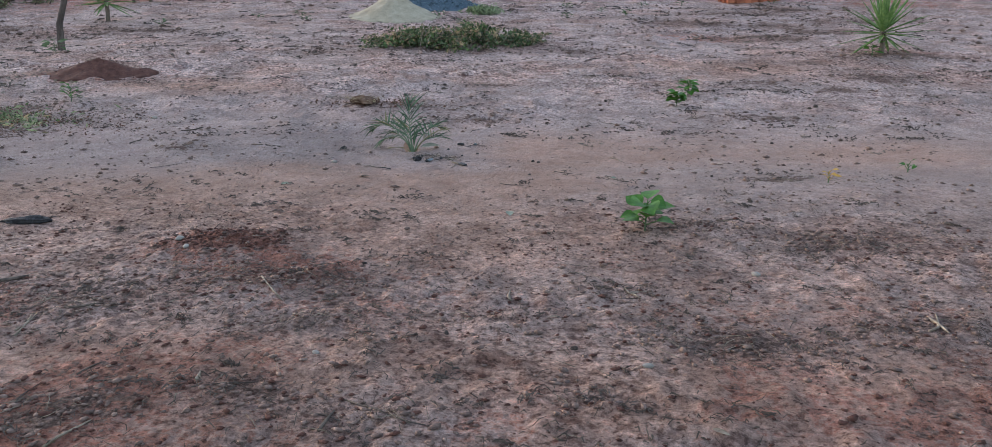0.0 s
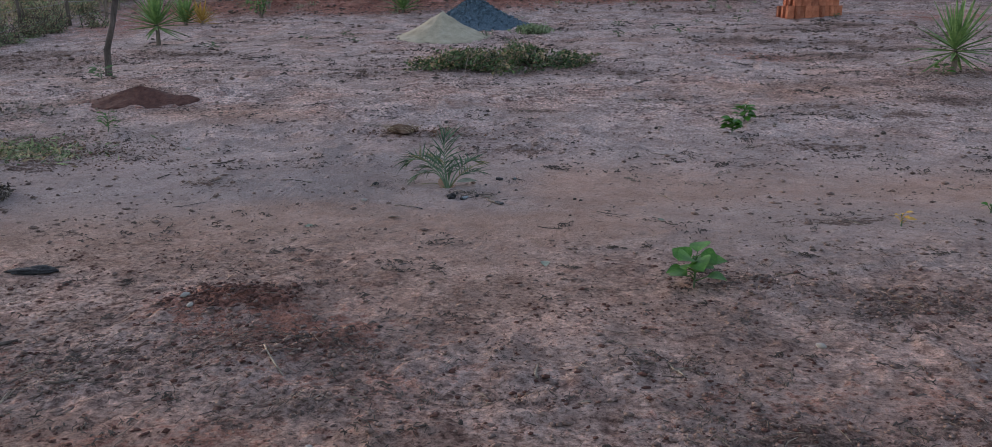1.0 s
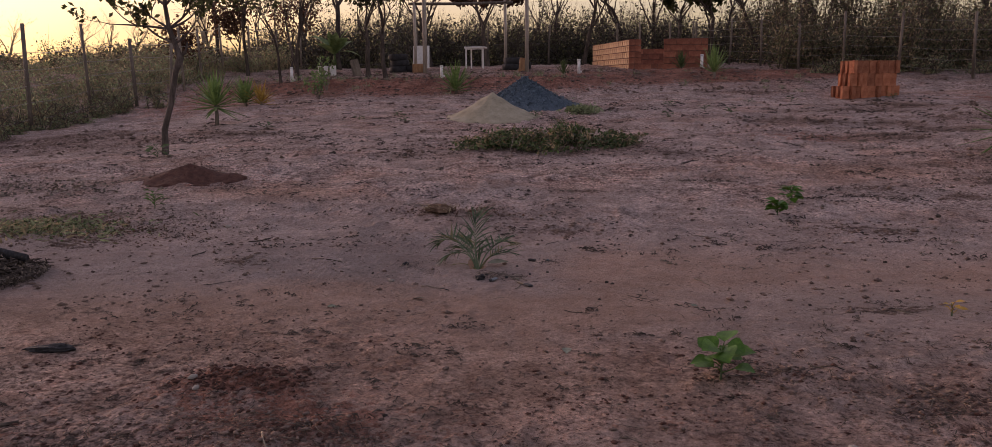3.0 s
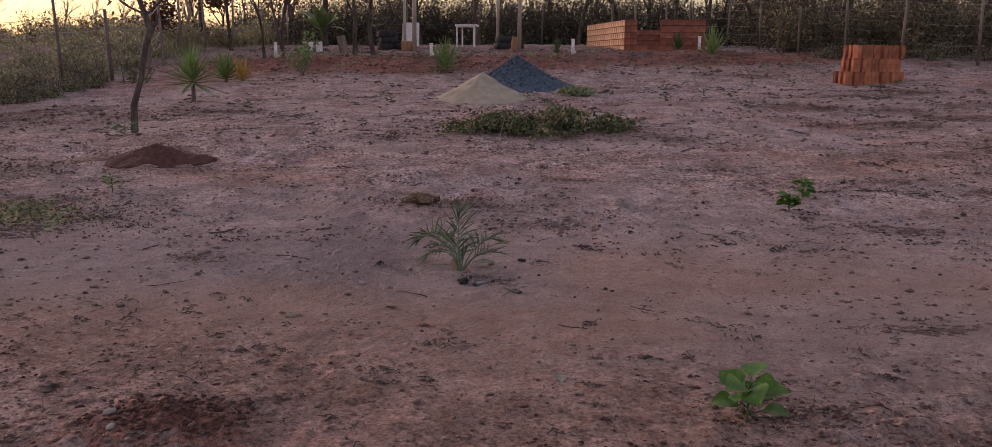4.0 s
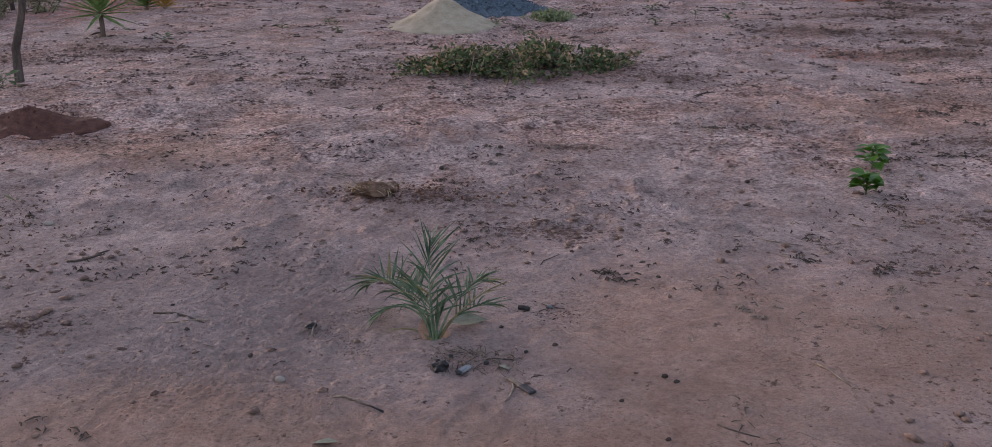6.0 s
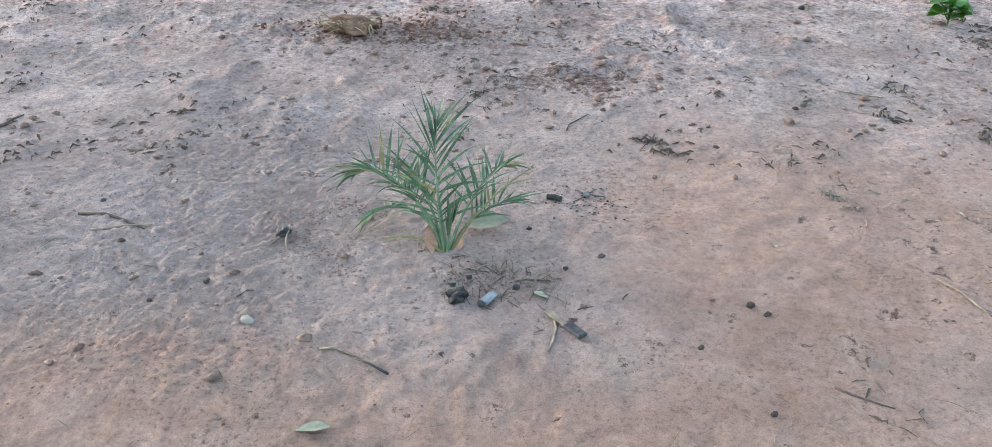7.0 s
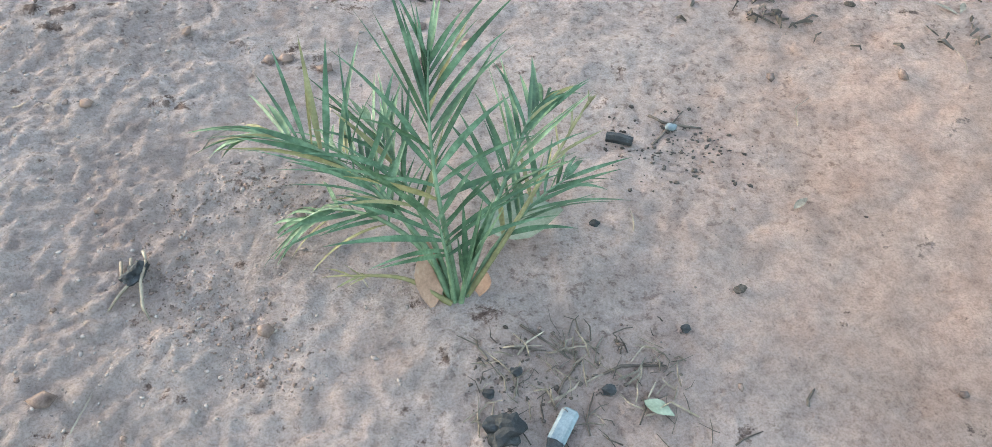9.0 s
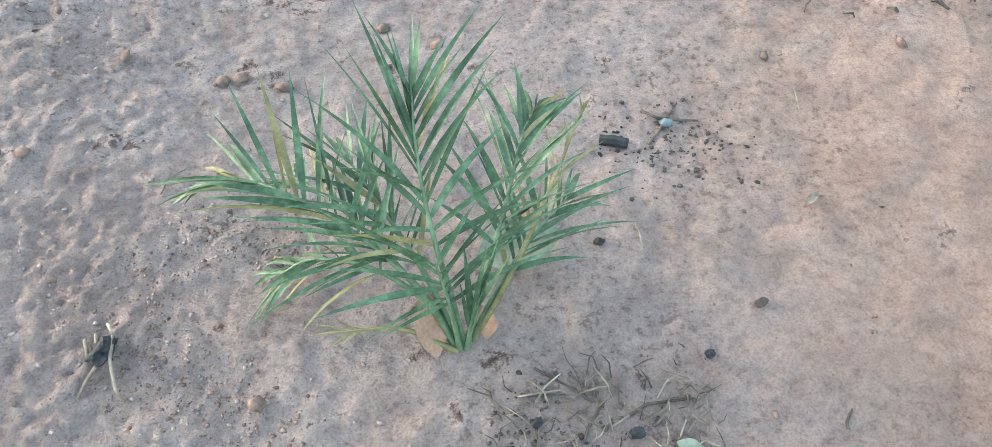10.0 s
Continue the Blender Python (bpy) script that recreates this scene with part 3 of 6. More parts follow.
def quads_mesh(name, centres, size, material, seed, stretch=1.6, flatness=0.0):
    """Many small loose leaves: one bent diamond of two triangles at each centre."""
    r = np.random.RandomState(seed)
    n = len(centres)
    a = r.normal(size=(n, 3))
    a[:, 2] *= 1 - flatness
    a /= np.linalg.norm(a, axis=1)[:, None]
    b = r.normal(size=(n, 3))
    b[:, 2] *= 1 - flatness
    b -= a * (a * b).sum(1)[:, None]
    b /= np.linalg.norm(b, axis=1)[:, None]
    s = (size * r.uniform(0.6, 1.4, n))[:, None]
    c = np.asarray(centres)
    nrm = np.cross(a, b)
    v = np.stack([c - a * s * stretch * 0.5, c + b * s * 0.5 + nrm * s * 0.12, c + a * s * stretch * 0.5, c - b * s * 0.5 + nrm * s * 0.12], 1).reshape(-1, 3)
    me = bpy.data.meshes.new(name)
    me.vertices.add(n * 4)
    me.vertices.foreach_set("co", v.ravel().astype(np.float32))
    me.loops.add(n * 4)
    me.polygons.add(n)
    me.polygons.foreach_set("loop_start", np.arange(0, n * 4, 4))
    me.loops.foreach_set("vertex_index", np.arange(n * 4, dtype=np.int32))
    me.update(calc_edges=True)
    me.materials.append(material)
    return me


def oval(shape, base, way, length, width, droop=0.3, roll=0.0, slot=0):
    """A broad leaf, folded a little along its midrib and bending down."""
    base, d = Vector(base), Vector(way).normalized()
    sd = d.cross(UP)
    sd = Vector((1, 0, 0)) if sd.length < 0.05 else sd.normalized()
    sd = Matrix.Rotation(roll, 3, d) @ sd
    n, p = len(shape.v), base.copy()
    prof = [0.06, 0.62, 0.95, 1.0, 0.78, 0.4, 0.03]
    for k, w in enumerate(prof):
        up = sd.cross(d).normalized()
        h = width * 0.5 * w
        for s, lift in ((-1, 0.16), (-0.5, 0.05), (0, 0), (0.5, 0.05), (1, 0.16)):
            shape.v.append(tuple(p + sd * h * s + up * lift * h))
        d = (d + Vector((0, 0, -droop / 6))).normalized()
        p = p + d * (length / 6)
    for k in range(6):
        for j in range(4):
            a = n + k * 5 + j
            shape.f.append((a, a + 1, a + 6, a + 5))
            shape.s.append(slot)
    return shape


def limb(shape, start, way, length, radius, depth, tips, gnarl=0.25, sides=6, split=3, lift=0.12):
    """A tapered crooked limb that forks; the ends go into tips."""
    p, d = Vector(start), Vector(way).normalized()
    n = 5 if depth > 1 else 4
    path, rad = [p.copy()], [radius]
    for k in range(n):
        d = (d + Vector((rnd(-1, 1), rnd(-1, 1), rnd(-0.6, 0.8) + lift)) * gnarl).normalized()
        p = p + d * (length / n)
        path.append(p.copy())
        rad.append(radius * (1 - 0.55 * (k + 1) / n))
    shape.tube(path, rad, sides if depth > 1 else 4, caps=False)
    if depth <= 1:
        tips += path[1:]
    else:
        for k in range(split):
            j = random.choice(range(2, n + 1)) if k else n
            w = (d * 0.8 + Vector((rnd(-1, 1), rnd(-1, 1), rnd(-0.25, 0.8)))).normalized()
            limb(shape, path[j], w, length * rnd(0.55, 0.8), rad[j] * 0.72, depth - 1, tips, gnarl * 1.1, max(4, sides - 1), split, lift)


def tree(name, label, at, height, radius, leaves, leaf_size, leaf_mat, seed, lean=(0, 0), depth=4, split=3, spread=0.16, first=0.45, bark=None):
    random.seed(seed)
    t = thing(name, label, "tree", "trees", at=at)
    wood, tips = Shape(), []
    p, d = Vector((0, 0, -0.08)), Vector((lean[0], lean[1], 1)).normalized()
    path, rad, n = [p.copy()], [radius * 1.25], 6
    for k in range(n):
        d = (d + Vector((rnd(-1, 1), rnd(-1, 1), 0.3)) * 0.13).normalized()
        p = p + d * (height * first / n)
        path.append(p.copy())
        rad.append(radius * (1 - 0.35 * (k + 1) / n))
    wood.tube(path, rad, 8, caps=False)
    for k in range(split + 1):
        j = n if k < 2 else random.choice((n - 2, n - 1, n))
        w = (d + Vector((rnd(-1, 1), rnd(-1, 1), rnd(0, 0.5))) * 0.8).normalized()
        limb(wood, path[j], w, height * rnd(0.24, 0.34), rad[j] * 0.7, depth - 1, tips, 0.22, 6, split)
    part("trunk", wood, bark or M_BARK, t, smooth=True)
    if leaves:
        r = np.random.RandomState(seed)
        tp = np.array([tuple(q) for q in tips])
        c = tp[r.randint(0, len(tp), leaves)] + r.normal(size=(leaves, 3)) * spread
        part("crown", quads_mesh("crown", c, leaf_size, leaf_mat, seed), None, t)
    random.seed(seed + 1)
    return t


# young palm seedling, the end of the walk
PALM = on(-0.675, 6.848)
palm = thing("palm_seedling", "young blue-green feather palm planted in bare soil", "palm", at=PALM)


def spline(keys, n):
    """A smooth line of n + 1 points through a few key points."""
    k = [Vector(q) for q in keys]
    k = [k[0] * 2 - k[1]] + k + [k[-1] * 2 - k[-2]]
    out = []
    for i in range(n + 1):
        f = min(i / n * (len(k) - 3), len(k) - 3 - 1e-6)
        j, u = int(f), f - int(f)
        a, b, c, d = k[j:j + 4]
        out.append(0.5 * (b * 2 + (c - a) * u + (a * 2 - b * 5 + c * 4 - d) * u * u + (b * 3 - a - c * 3 + d) * u ** 3))
    return out


def frond(keys, pairs, leaf, width, start=0.35, wide=58, narrow=18, lift=0.45, hang=0.5, dry=0.05, seed=0, end=0.8):
    """A feather leaf: a tapered stalk through a few points and two ranks of long leaflets, spread wide below and closing towards the tip.
    lift: how far the ranks stand up into a trough; hang: how far the leaflets' ends fall."""
    random.seed(seed)
    n = 16
    path = spline(keys, n)
    withered = dry >= 1
    stalk = part("frond", Shape().tube(path, [0.0062 - 0.0046 * k / n for k in range(n + 1)], 6), M_PALMDRY if withered else M_PALMSTEM, palm, "withered pale frond" if withered else "", smooth=True)
    for k in range(pairs):
        for s in (-1, 1):
            v = (k + 0.5 + rnd(-0.3, 0.3)) / pairs
            u = start + (0.99 - start) * v
            j = min(int(u * n), n - 1)
            q = path[j].lerp(path[j + 1], u * n - j)
            dd = (path[j + 1] - path[j]).normalized()
            sd = dd.cross(UP)
            sd = Vector((1, 0, 0)) if sd.length < 0.08 else sd.normalized()
            up = sd.cross(dd).normalized()
            ang = radians(wide + (narrow - wide) * v + rnd(-18, 16))
            w = dd * math.cos(ang) + (sd * s + up * (lift + rnd(-0.22, 0.22))).normalized() * math.sin(ang)
            ll = leaf * (0.72 + 0.40 * math.sin(math.pi * min(1, 0.12 + 0.8 * v)) - (1 - end) * v) * rnd(0.65, 1.15)
            side = w.cross(up * rnd(0.15, 1.0) - sd * s * rnd(-0.6, 0.9))
            m = M_PALMDRY if random.random() < dry else M_PALM
            part("leaflet", Shape().blade(q, w, ll, width * rnd(0.75, 1.2), hang * rnd(0.35, 1.5), side, 7, keel=0.22), m, stalk, smooth=True)
    return stalk


# the upright middle leaf, the arching one, those behind, the low ones
frond([(0.004, 0, -0.01), (-0.012, 0.04, 0.10), (-0.03, 0.095, 0.20), (-0.038, 0.165, 0.295), (-0.034, 0.22, 0.375)], 13, 0.21, 0.0108, 0.42, 52, 8, 0.35, 0.6, 0.03, 3, 0.85)
frond([(-0.008, 0.004, -0.01), (-0.06, 0.06, 0.10), (-0.16, 0.15, 0.165), (-0.27, 0.24, 0.175), (-0.345, 0.30, 0.13)], 20, 0.21, 0.0112, 0.34, 66, 26, 1.1, 0.7, 0.05, 4)
frond([(0.008, 0.008, -0.01), (0.05, 0.07, 0.09), (0.105, 0.18, 0.145), (0.155, 0.30, 0.155), (0.20, 0.39, 0.125)], 18, 0.19, 0.0108, 0.32, 62, 20, 1.0, 0.6, 0.06, 6)
frond([(-0.004, 0.01, -0.01), (-0.045, 0.08, 0.10), (-0.10, 0.18, 0.165), (-0.145, 0.29, 0.17)], 12, 0.185, 0.0105, 0.36, 58, 18, 0.9, 0.6, 0.16, 9)
frond([(-0.006, -0.004, -0.01), (-0.05, 0.05, 0.07), (-0.13, 0.11, 0.10), (-0.22, 0.155, 0.08), (-0.275, 0.16, 0.045)], 11, 0.17, 0.0095, 0.42, 50, 25, 0.3, 1.0, 0.12, 5)
frond([(0.012, 0.004, -0.01), (0.07, 0.06, 0.07), (0.15, 0.14, 0.095), (0.23, 0.22, 0.08)], 11, 0.175, 0.0102, 0.38, 60, 25, 0.7, 0.6, 0.06, 7)
frond([(-0.012, 0.006, -0.01), (-0.07, 0.09, 0.08), (-0.16, 0.22, 0.115), (-0.24, 0.33, 0.09)], 11, 0.165, 0.0095, 0.42, 58, 25, 0.7, 0.8, 0.2, 8)
frond([(0.006, -0.004, -0.01), (0.014, 0.0, 0.06), (0.026, 0.014, 0.115)], 4, 0.15, 0.0105, 0.30, 20, 8, 0.4, 0.2, 0.0, 10)
frond([(-0.004, -0.004, -0.01), (-0.014, 0.02, 0.08), (-0.03, 0.06, 0.155)], 6, 0.26, 0.0105, 0.55, 56, 35, 0.6, 0.55, 0.0, 17)
frond([(0.012, 0.006, -0.01), (0.085, 0.06, 0.085), (0.19, 0.21, 0.135), (0.285, 0.38, 0.13)], 7, 0.11, 0.005, 0.5, 16, 8, 0.1, 0.3, 1.0, 11)
frond([(-0.01, -0.008, 0.0), (-0.09, 0.03, 0.03), (-0.20, 0.05, 0.022)], 3, 0.06, 0.004, 0.75, 25, 15, 0.1, 0.4, 1.0, 12)
oval_shape = Shape()
oval(oval_shape, (-0.044, -0.016, 0.0), (-0.05, 0.72, 0.60), 0.125, 0.056, 0.1, 0.25)
part("sheath", oval_shape, M_DRYLEAF, palm, "tan dried sheath leaf", smooth=True)
oval_shape = Shape()
oval(oval_shape, (0.036, 0.006, -0.004), (0.2, 0.8, 0.35), 0.06, 0.045, 0.1, -0.3)
part("sheath", oval_shape, M_DRYLEAF, palm, "tan dried sheath leaf", smooth=True)
oval_shape = Shape()
oval(oval_shape, (0.05, 0.155, 0.014), (1.0, 0.18, 0.16), 0.165, 0.11, 0.2, 0.1)
thing("fallen_leaf", "large grey-green fallen leaf on the soil", "leaf", "fallen leaves", at=PALM, data=oval_shape.mesh("fallen_leaf", M_GREYLEAF, smooth=True))


def seedling(name, label, at, height, leaves, leaf_len, leaf_wid, seed, mat=None, spread=0.08):
    """A low broad-leaved plant: stem, stalks and each leaf."""
    random.seed(seed)
    t = thing(name, label, "plant", "seedlings", at=at)
    part("stem", Shape().tube([(0, 0, -0.02), (0.004, 0.003, height * 0.45), (-0.003, 0.004, height * 0.85)], [0.006, 0.005, 0.003], 6), M_PALMSTEM, t, smooth=True)
    for k in range(leaves):
        a = k * 2.4 + rnd(-0.4, 0.4)
        h = height * (0.2 + 0.72 * (k + 0.5) / leaves)
        w = Vector((math.cos(a), math.sin(a), 0))
        r = spread * rnd(0.5, 1.0) * (1.15 - 0.5 * k / leaves)
        tip = w * r + UP * (h + rnd(0, 0.03))
        sh = Shape().tube([(0, 0, h * 0.8), tuple(w * r * 0.5 + UP * (h + 0.005)), tuple(tip)], [0.003, 0.0025, 0.002], 4)
        oval(sh, tip, w + UP * rnd(0.0, 0.9), leaf_len * rnd(0.75, 1.15), leaf_wid * rnd(0.8, 1.15), rnd(0.4, 1.0), rnd(-0.5, 0.5))
        part("leaf", sh, mat or M_SPROUT, t, smooth=True)
    return t


seedling("broadleaf_seedling", "bright green broad-leaved seedling on bare soil", on(0.81, 4.63), 0.18, 14, 0.12, 0.112, 21, spread=0.06)
seedling("broadleaf_seedling", "bright green squat seedling on bare soil", on(1.87, 9.2), 0.14, 24, 0.105, 0.10, 22, spread=0.035)
seedling("broadleaf_seedling", "dark green seedling with upright leaves", on(2.12, 9.85), 0.17, 20, 0.105, 0.085, 23, spread=0.045)
seedling("small_weed", "small pale green weed in dry soil", on(2.96, 6.23), 0.07, 6, 0.06, 0.03, 24, spread=0.03)
seedling("small_weed", "small yellow-green weed beside litter", on(2.25, 5.85), 0.09, 6, 0.05, 0.03, 25, M_YELLOWLEAF, 0.03)
seedling("small_weed", "small bright green weed in dry soil", on(-4.52, 9.22), 0.19, 18, 0.085, 0.04, 26, spread=0.08)
seedling("small_weed", "leafy green shoot at a tree's foot", on(-6.48, 12.85), 0.24, 16, 0.12, 0.10, 27, M_VINE, 0.12)
seedling("small_weed", "low dark green weed in bare ground", on(-6.52, 17.13), 0.1, 12, 0.12, 0.06, 28, M_VINE, 0.1)
seedling("small_weed", "low bright green weed under a sword-leaved plant", on(5.5, 13.1), 0.2, 10, 0.12, 0.07, 29, spread=0.1)
random.seed(31)
for x, y, h in ((-1.3, 18.55, 0.14), (1.36, 18.2, 0.12), (1.5, 20.3, 0.12), (-0.75, 17.2, 0.08), (2.2, 19.6, 0.12), (4.3, 21.3, 0.14), (-3.9, 17.9, 0.12), (-5.0, 18.4, 0.08), (6.6, 21.7, 0.12),
                (2.6, 18.6, 0.12), (3.3, 21.0, 0.1), (-4.3, 18.9, 0.1)):
    seedling("small_weed", "small dusty green weed on bare ground", on(x, y), h, 11, 0.09, 0.045, int(x * 31 + y * 7), M_VINE, 0.09)


def sword_plant(label, at, trunk, blades, length, width, seed, mat=None, lo=-12, hi=85):
    random.seed(seed)
    t = thing("sword_leaved_plant", label, "plant", "sword-leaved plants", at=at)
    part("trunk", Shape().tube([(0, 0, -0.05), (0.01, 0, trunk * 0.5), (0, 0, trunk)], [0.045, 0.038, 0.04], 8), M_POST, t, smooth=True)
    for k in range(blades):
        u = k / (blades - 1)
        a, e = k * 2.39996, radians(lo + (hi - lo) * u ** 0.8 + rnd(-8, 8))
        w = Vector((math.cos(a) * math.cos(e), math.sin(a) * math.cos(e), math.sin(e)))
        part("blade", Shape().blade(Vector((0, 0, trunk - 0.05 + 0.1 * u)) + w * 0.02, w, length * rnd(0.75, 1.1) * (1.0 - 0.15 * abs(u - 0.5)), width, rnd(0.02, 0.25) * (1.2 - u), None, 4), mat or M_YUCCA, t)
    return t


sword_plant("spiky sword-leaved plant on a short trunk in bare soil", on(-7.66, 17.35), 0.40, 46, 0.76, 0.07, 41, None, -24, 78)
sword_plant("large spiky sword-leaved plant on a dark stem", on(5.8, 13.5), 0.36, 58, 0.80, 0.06, 42, None, -32, 86)
sword_plant("orange-yellow spreading plant on a red bank", on(-8.2, 20.9), 0.08, 30, 0.55, 0.06, 43, M_YELLOWLEAF, 10, 70)
sword_plant("green bushy spreading plant on a red bank", on(-8.62, 20.95), 0.12, 44, 0.62, 0.08, 48, M_YUCCA, 8, 80)
sword_plant("young feathery palm beside an unfinished brick room", on(3.06, 25.9), 0.18, 36, 0.8, 0.06, 44, M_YUCCA, 25, 88)
sword_plant("bushy green and yellow plant on a red bank", on(-3.81, 23.2), 0.12, 44, 0.75, 0.07, 45, M_YUCCA, 8, 85)
sword_plant("dark narrow-leaved clump on a red bank", on(-1.2, 26.7), 0.05, 34, 0.5, 0.03, 46, M_VINE, 30, 88)
sword_plant("dark narrow-leaved clump before a brick wall", on(2.3, 27.9), 0.1, 30, 0.5, 0.05, 47, M_VINE, 30, 88)
for x, y, s in ((-7.3, 22.5, 0.6), (-7.45, 23.6, 0.75)):
    r = np.random.RandomState(int(-x * 10))
    b = thing("bank_shrub", "thin yellow-green shrub on a red bank", "shrub", at=on(x, y))
    st = Shape()
    ends = []
    for k in range(9):
        e = Vector((r.uniform(-0.35, 0.35), r.uniform(-0.3, 0.3), s * r.uniform(0.6, 1.2)))
        st.tube([(0, 0, -0.03), tuple(e * 0.5 + Vector((0.02, 0.03, 0))), tuple(e)], [0.012, 0.008, 0.003], 4)
        ends += [e * q for q in (0.35, 0.5, 0.65, 0.8, 0.9, 1.0)]
    part("stem", st, M_TWIG, b)
    e = np.array([tuple(q) for q in ends])
    part("foliage", quads_mesh("foliage", e[r.randint(0, len(e), 190)] + r.normal(size=(190, 3)) * 0.05, 0.055, M_YUCCA, 3), None, b)

# creeping weed patch
r = np.random.RandomState(8)
patch = thing("creeping_plant", "low tangled patch of dark green creeping weed", "plant", at=on(-0.7, 14.4))
vine, cs = Shape(), []
for k in range(190):
    u = r.uniform(-1, 1)
    x, y = u * 1.18, -0.12 * math.cos(u * 5) + 0.15 * u + r.normal() * 0.42 * (1.1 - 0.5 * abs(u))
    h = r.uniform(0.06, 0.28) * (1.15 - 0.6 * abs(u)) * (0.65 + 0.5 * abs(math.sin(u * 4.2 + 0.6)))
    g0 = float(land(-0.7 + x, 14.4 + y)) - patch.location.z
    ex, ey = x + r.normal() * 0.2, y + r.normal() * 0.2
    vine.tube([(x, y, g0 - 0.01), ((x + ex) / 2, (y + ey) / 2, g0 + h), (ex, ey, g0 + h * r.uniform(0.3, 0.9))], [0.006, 0.005, 0.003], 4)
    for q in range(46):
        w = r.uniform(0.15, 1)
        cs.append((x + (ex - x) * w + r.normal() * 0.07, y + (ey - y) * w + r.normal() * 0.07, g0 + max(0.015, h * r.uniform(0.25, 1.15))))
tagged(part("stems", vine, M_TWIG, patch), kind="stuff")
part("leaves", quads_mesh("leaves", cs[::3] + cs[1::3], 0.034, M_VINE, 9, 1.9, 0.3), None, patch)
part("dry_leaves", quads_mesh("dry_leaves", cs[2::3], 0.03, M_SCRUBDRY, 19, 2.4, 0.3), None, patch, "withered straw-coloured leaves")

tuft = thing("creeping_plant", "small tuft of green weed at a gravel heap", "plant", at=on(-0.36, 19.2))
cs = r.normal(size=(700, 3)) * (0.17, 0.12, 0.045) + (0, 0, 0.09)
part("stems", Shape().tube([(-0.3, 0, 0), (0, 0.03, 0.08), (0.3, 0, 0.01)], [0.008, 0.01, 0.006], 4), M_TWIG, tuft)
part("leaves", quads_mesh("leaves", cs, 0.034, M_OLIVE, 10, 3.2, 0.1), None, tuft)

# slender tree with a crooked trunk
random.seed(61)
t = thing("tree", "slender crooked tree with sparse leaves in bare ground", "tree", "trees", at=on(-6.75, 13.58))
wood, tips = Shape(), []
bend = [(0, 0, -0.1), (0.02, 0, 0.40), (0.14, 0.02, 0.78), (0.20, 0.03, 1.05), (0.24, 0.04, 1.27), (0.34, 0.04, 1.50), (0.27, 0.03, 1.72), (0.20, 0.02, 1.95), (0.17, 0.0, 2.3), (0.2, 0.03, 2.9)]
wood.tube(bend, [0.058, 0.048, 0.044, 0.045, 0.047, 0.058, 0.040, 0.037, 0.033, 0.024], 9, caps=False)
wood.tube([(0.34, 0.04, 1.50), (0.43, 0.05, 1.60), (0.47, 0.06, 1.75)], [0.03, 0.022, 0.010], 6)
for k, (j, w) in enumerate(((6, (-0.9, 0.3, 0.3)), (7, (-0.9, -0.2, 0.1)), (7, (-0.7, 0.1, 0.2)), (7, (0.9, 0.1, 0.15)), (6, (0.8, 0.2, 0.4)), (7, (0.8, 0.2, 0.55)), (8, (-0.7, 0.4, 0.7)), (8, (0.9, -0.3, 0.5)), (9, (-0.3, -0.3, 1)), (9, (0.4, 0.4, 0.9)), (9, (0.0, 0.6, 0.8)))):
    limb(wood, bend[j], w, rnd(0.5, 0.8), 0.022, 3, tips, 0.25, 5, 3)
part("trunk", wood, M_TRUNK, t, smooth=True)
tp = np.array([tuple(q) for q in tips])
r = np.random.RandomState(62)
c = tp[r.randint(0, len(tp), 950)] + r.normal(size=(950, 3)) * 0.05
part("crown", quads_mesh("crown", c, 0.062, M_TREELEAF, 63, 1.7), None, t)

# ---- heaps ----


def heap(name, label, cat, at, rx, ry, h, mat, seed, sharp=1.25, rough=0.02, second=None, group=""):
    """A poured heap: a rounded cone with ragged foot, closed below the ground."""
    n, m = 72, 26
    sh = Shape()
    vs, fs = [], []
    for i in range(m + 1):
        u = i / m
        for k in range(n):
            a = 2 * math.pi * k / n
            wob = 1 + 0.10 * float(grain(math.cos(a) * 1.3, math.sin(a) * 1.3, 1.0, seed)) + 0.05 * float(grain(math.cos(a) * 4, math.sin(a) * 4, 1.0, seed + 3))
            x, y = rx * u * wob * math.cos(a), ry * u * wob * math.sin(a)
            z = h * (1 - u ** sharp) if u < 1 else -0.06
            z = h * (math.sqrt((1 - u) ** 2.5 + 0.006) - 0.06 * u) if u < 1 else -0.06
            if second:
                z = max(z, second[2] * math.exp(-(((x - second[0]) / second[3]) ** 2 + ((y - second[1]) / second[3]) ** 2)) * (1 - u ** 4))
            z += rough * float(grain(x, y, 4.0, seed + 5)) + rough * 0.5 * float(grain(x, y, 11.0, seed + 6))
            g = float(land(at[0] + x, at[1] + y, False)) - at[2]
            vs.append((x, y, z + g if u < 1 else g - 0.06))
    for i in range(m):
        for k in range(n):
            k2 = (k + 1) % n
            fs.append((i * n + k, i * n + k2, (i + 1) * n + k2, (i + 1) * n + k))
    sh.add(vs, fs)
    return thing(name, label, cat, group, at=at, data=sh.mesh(name, mat, smooth=True)), vs


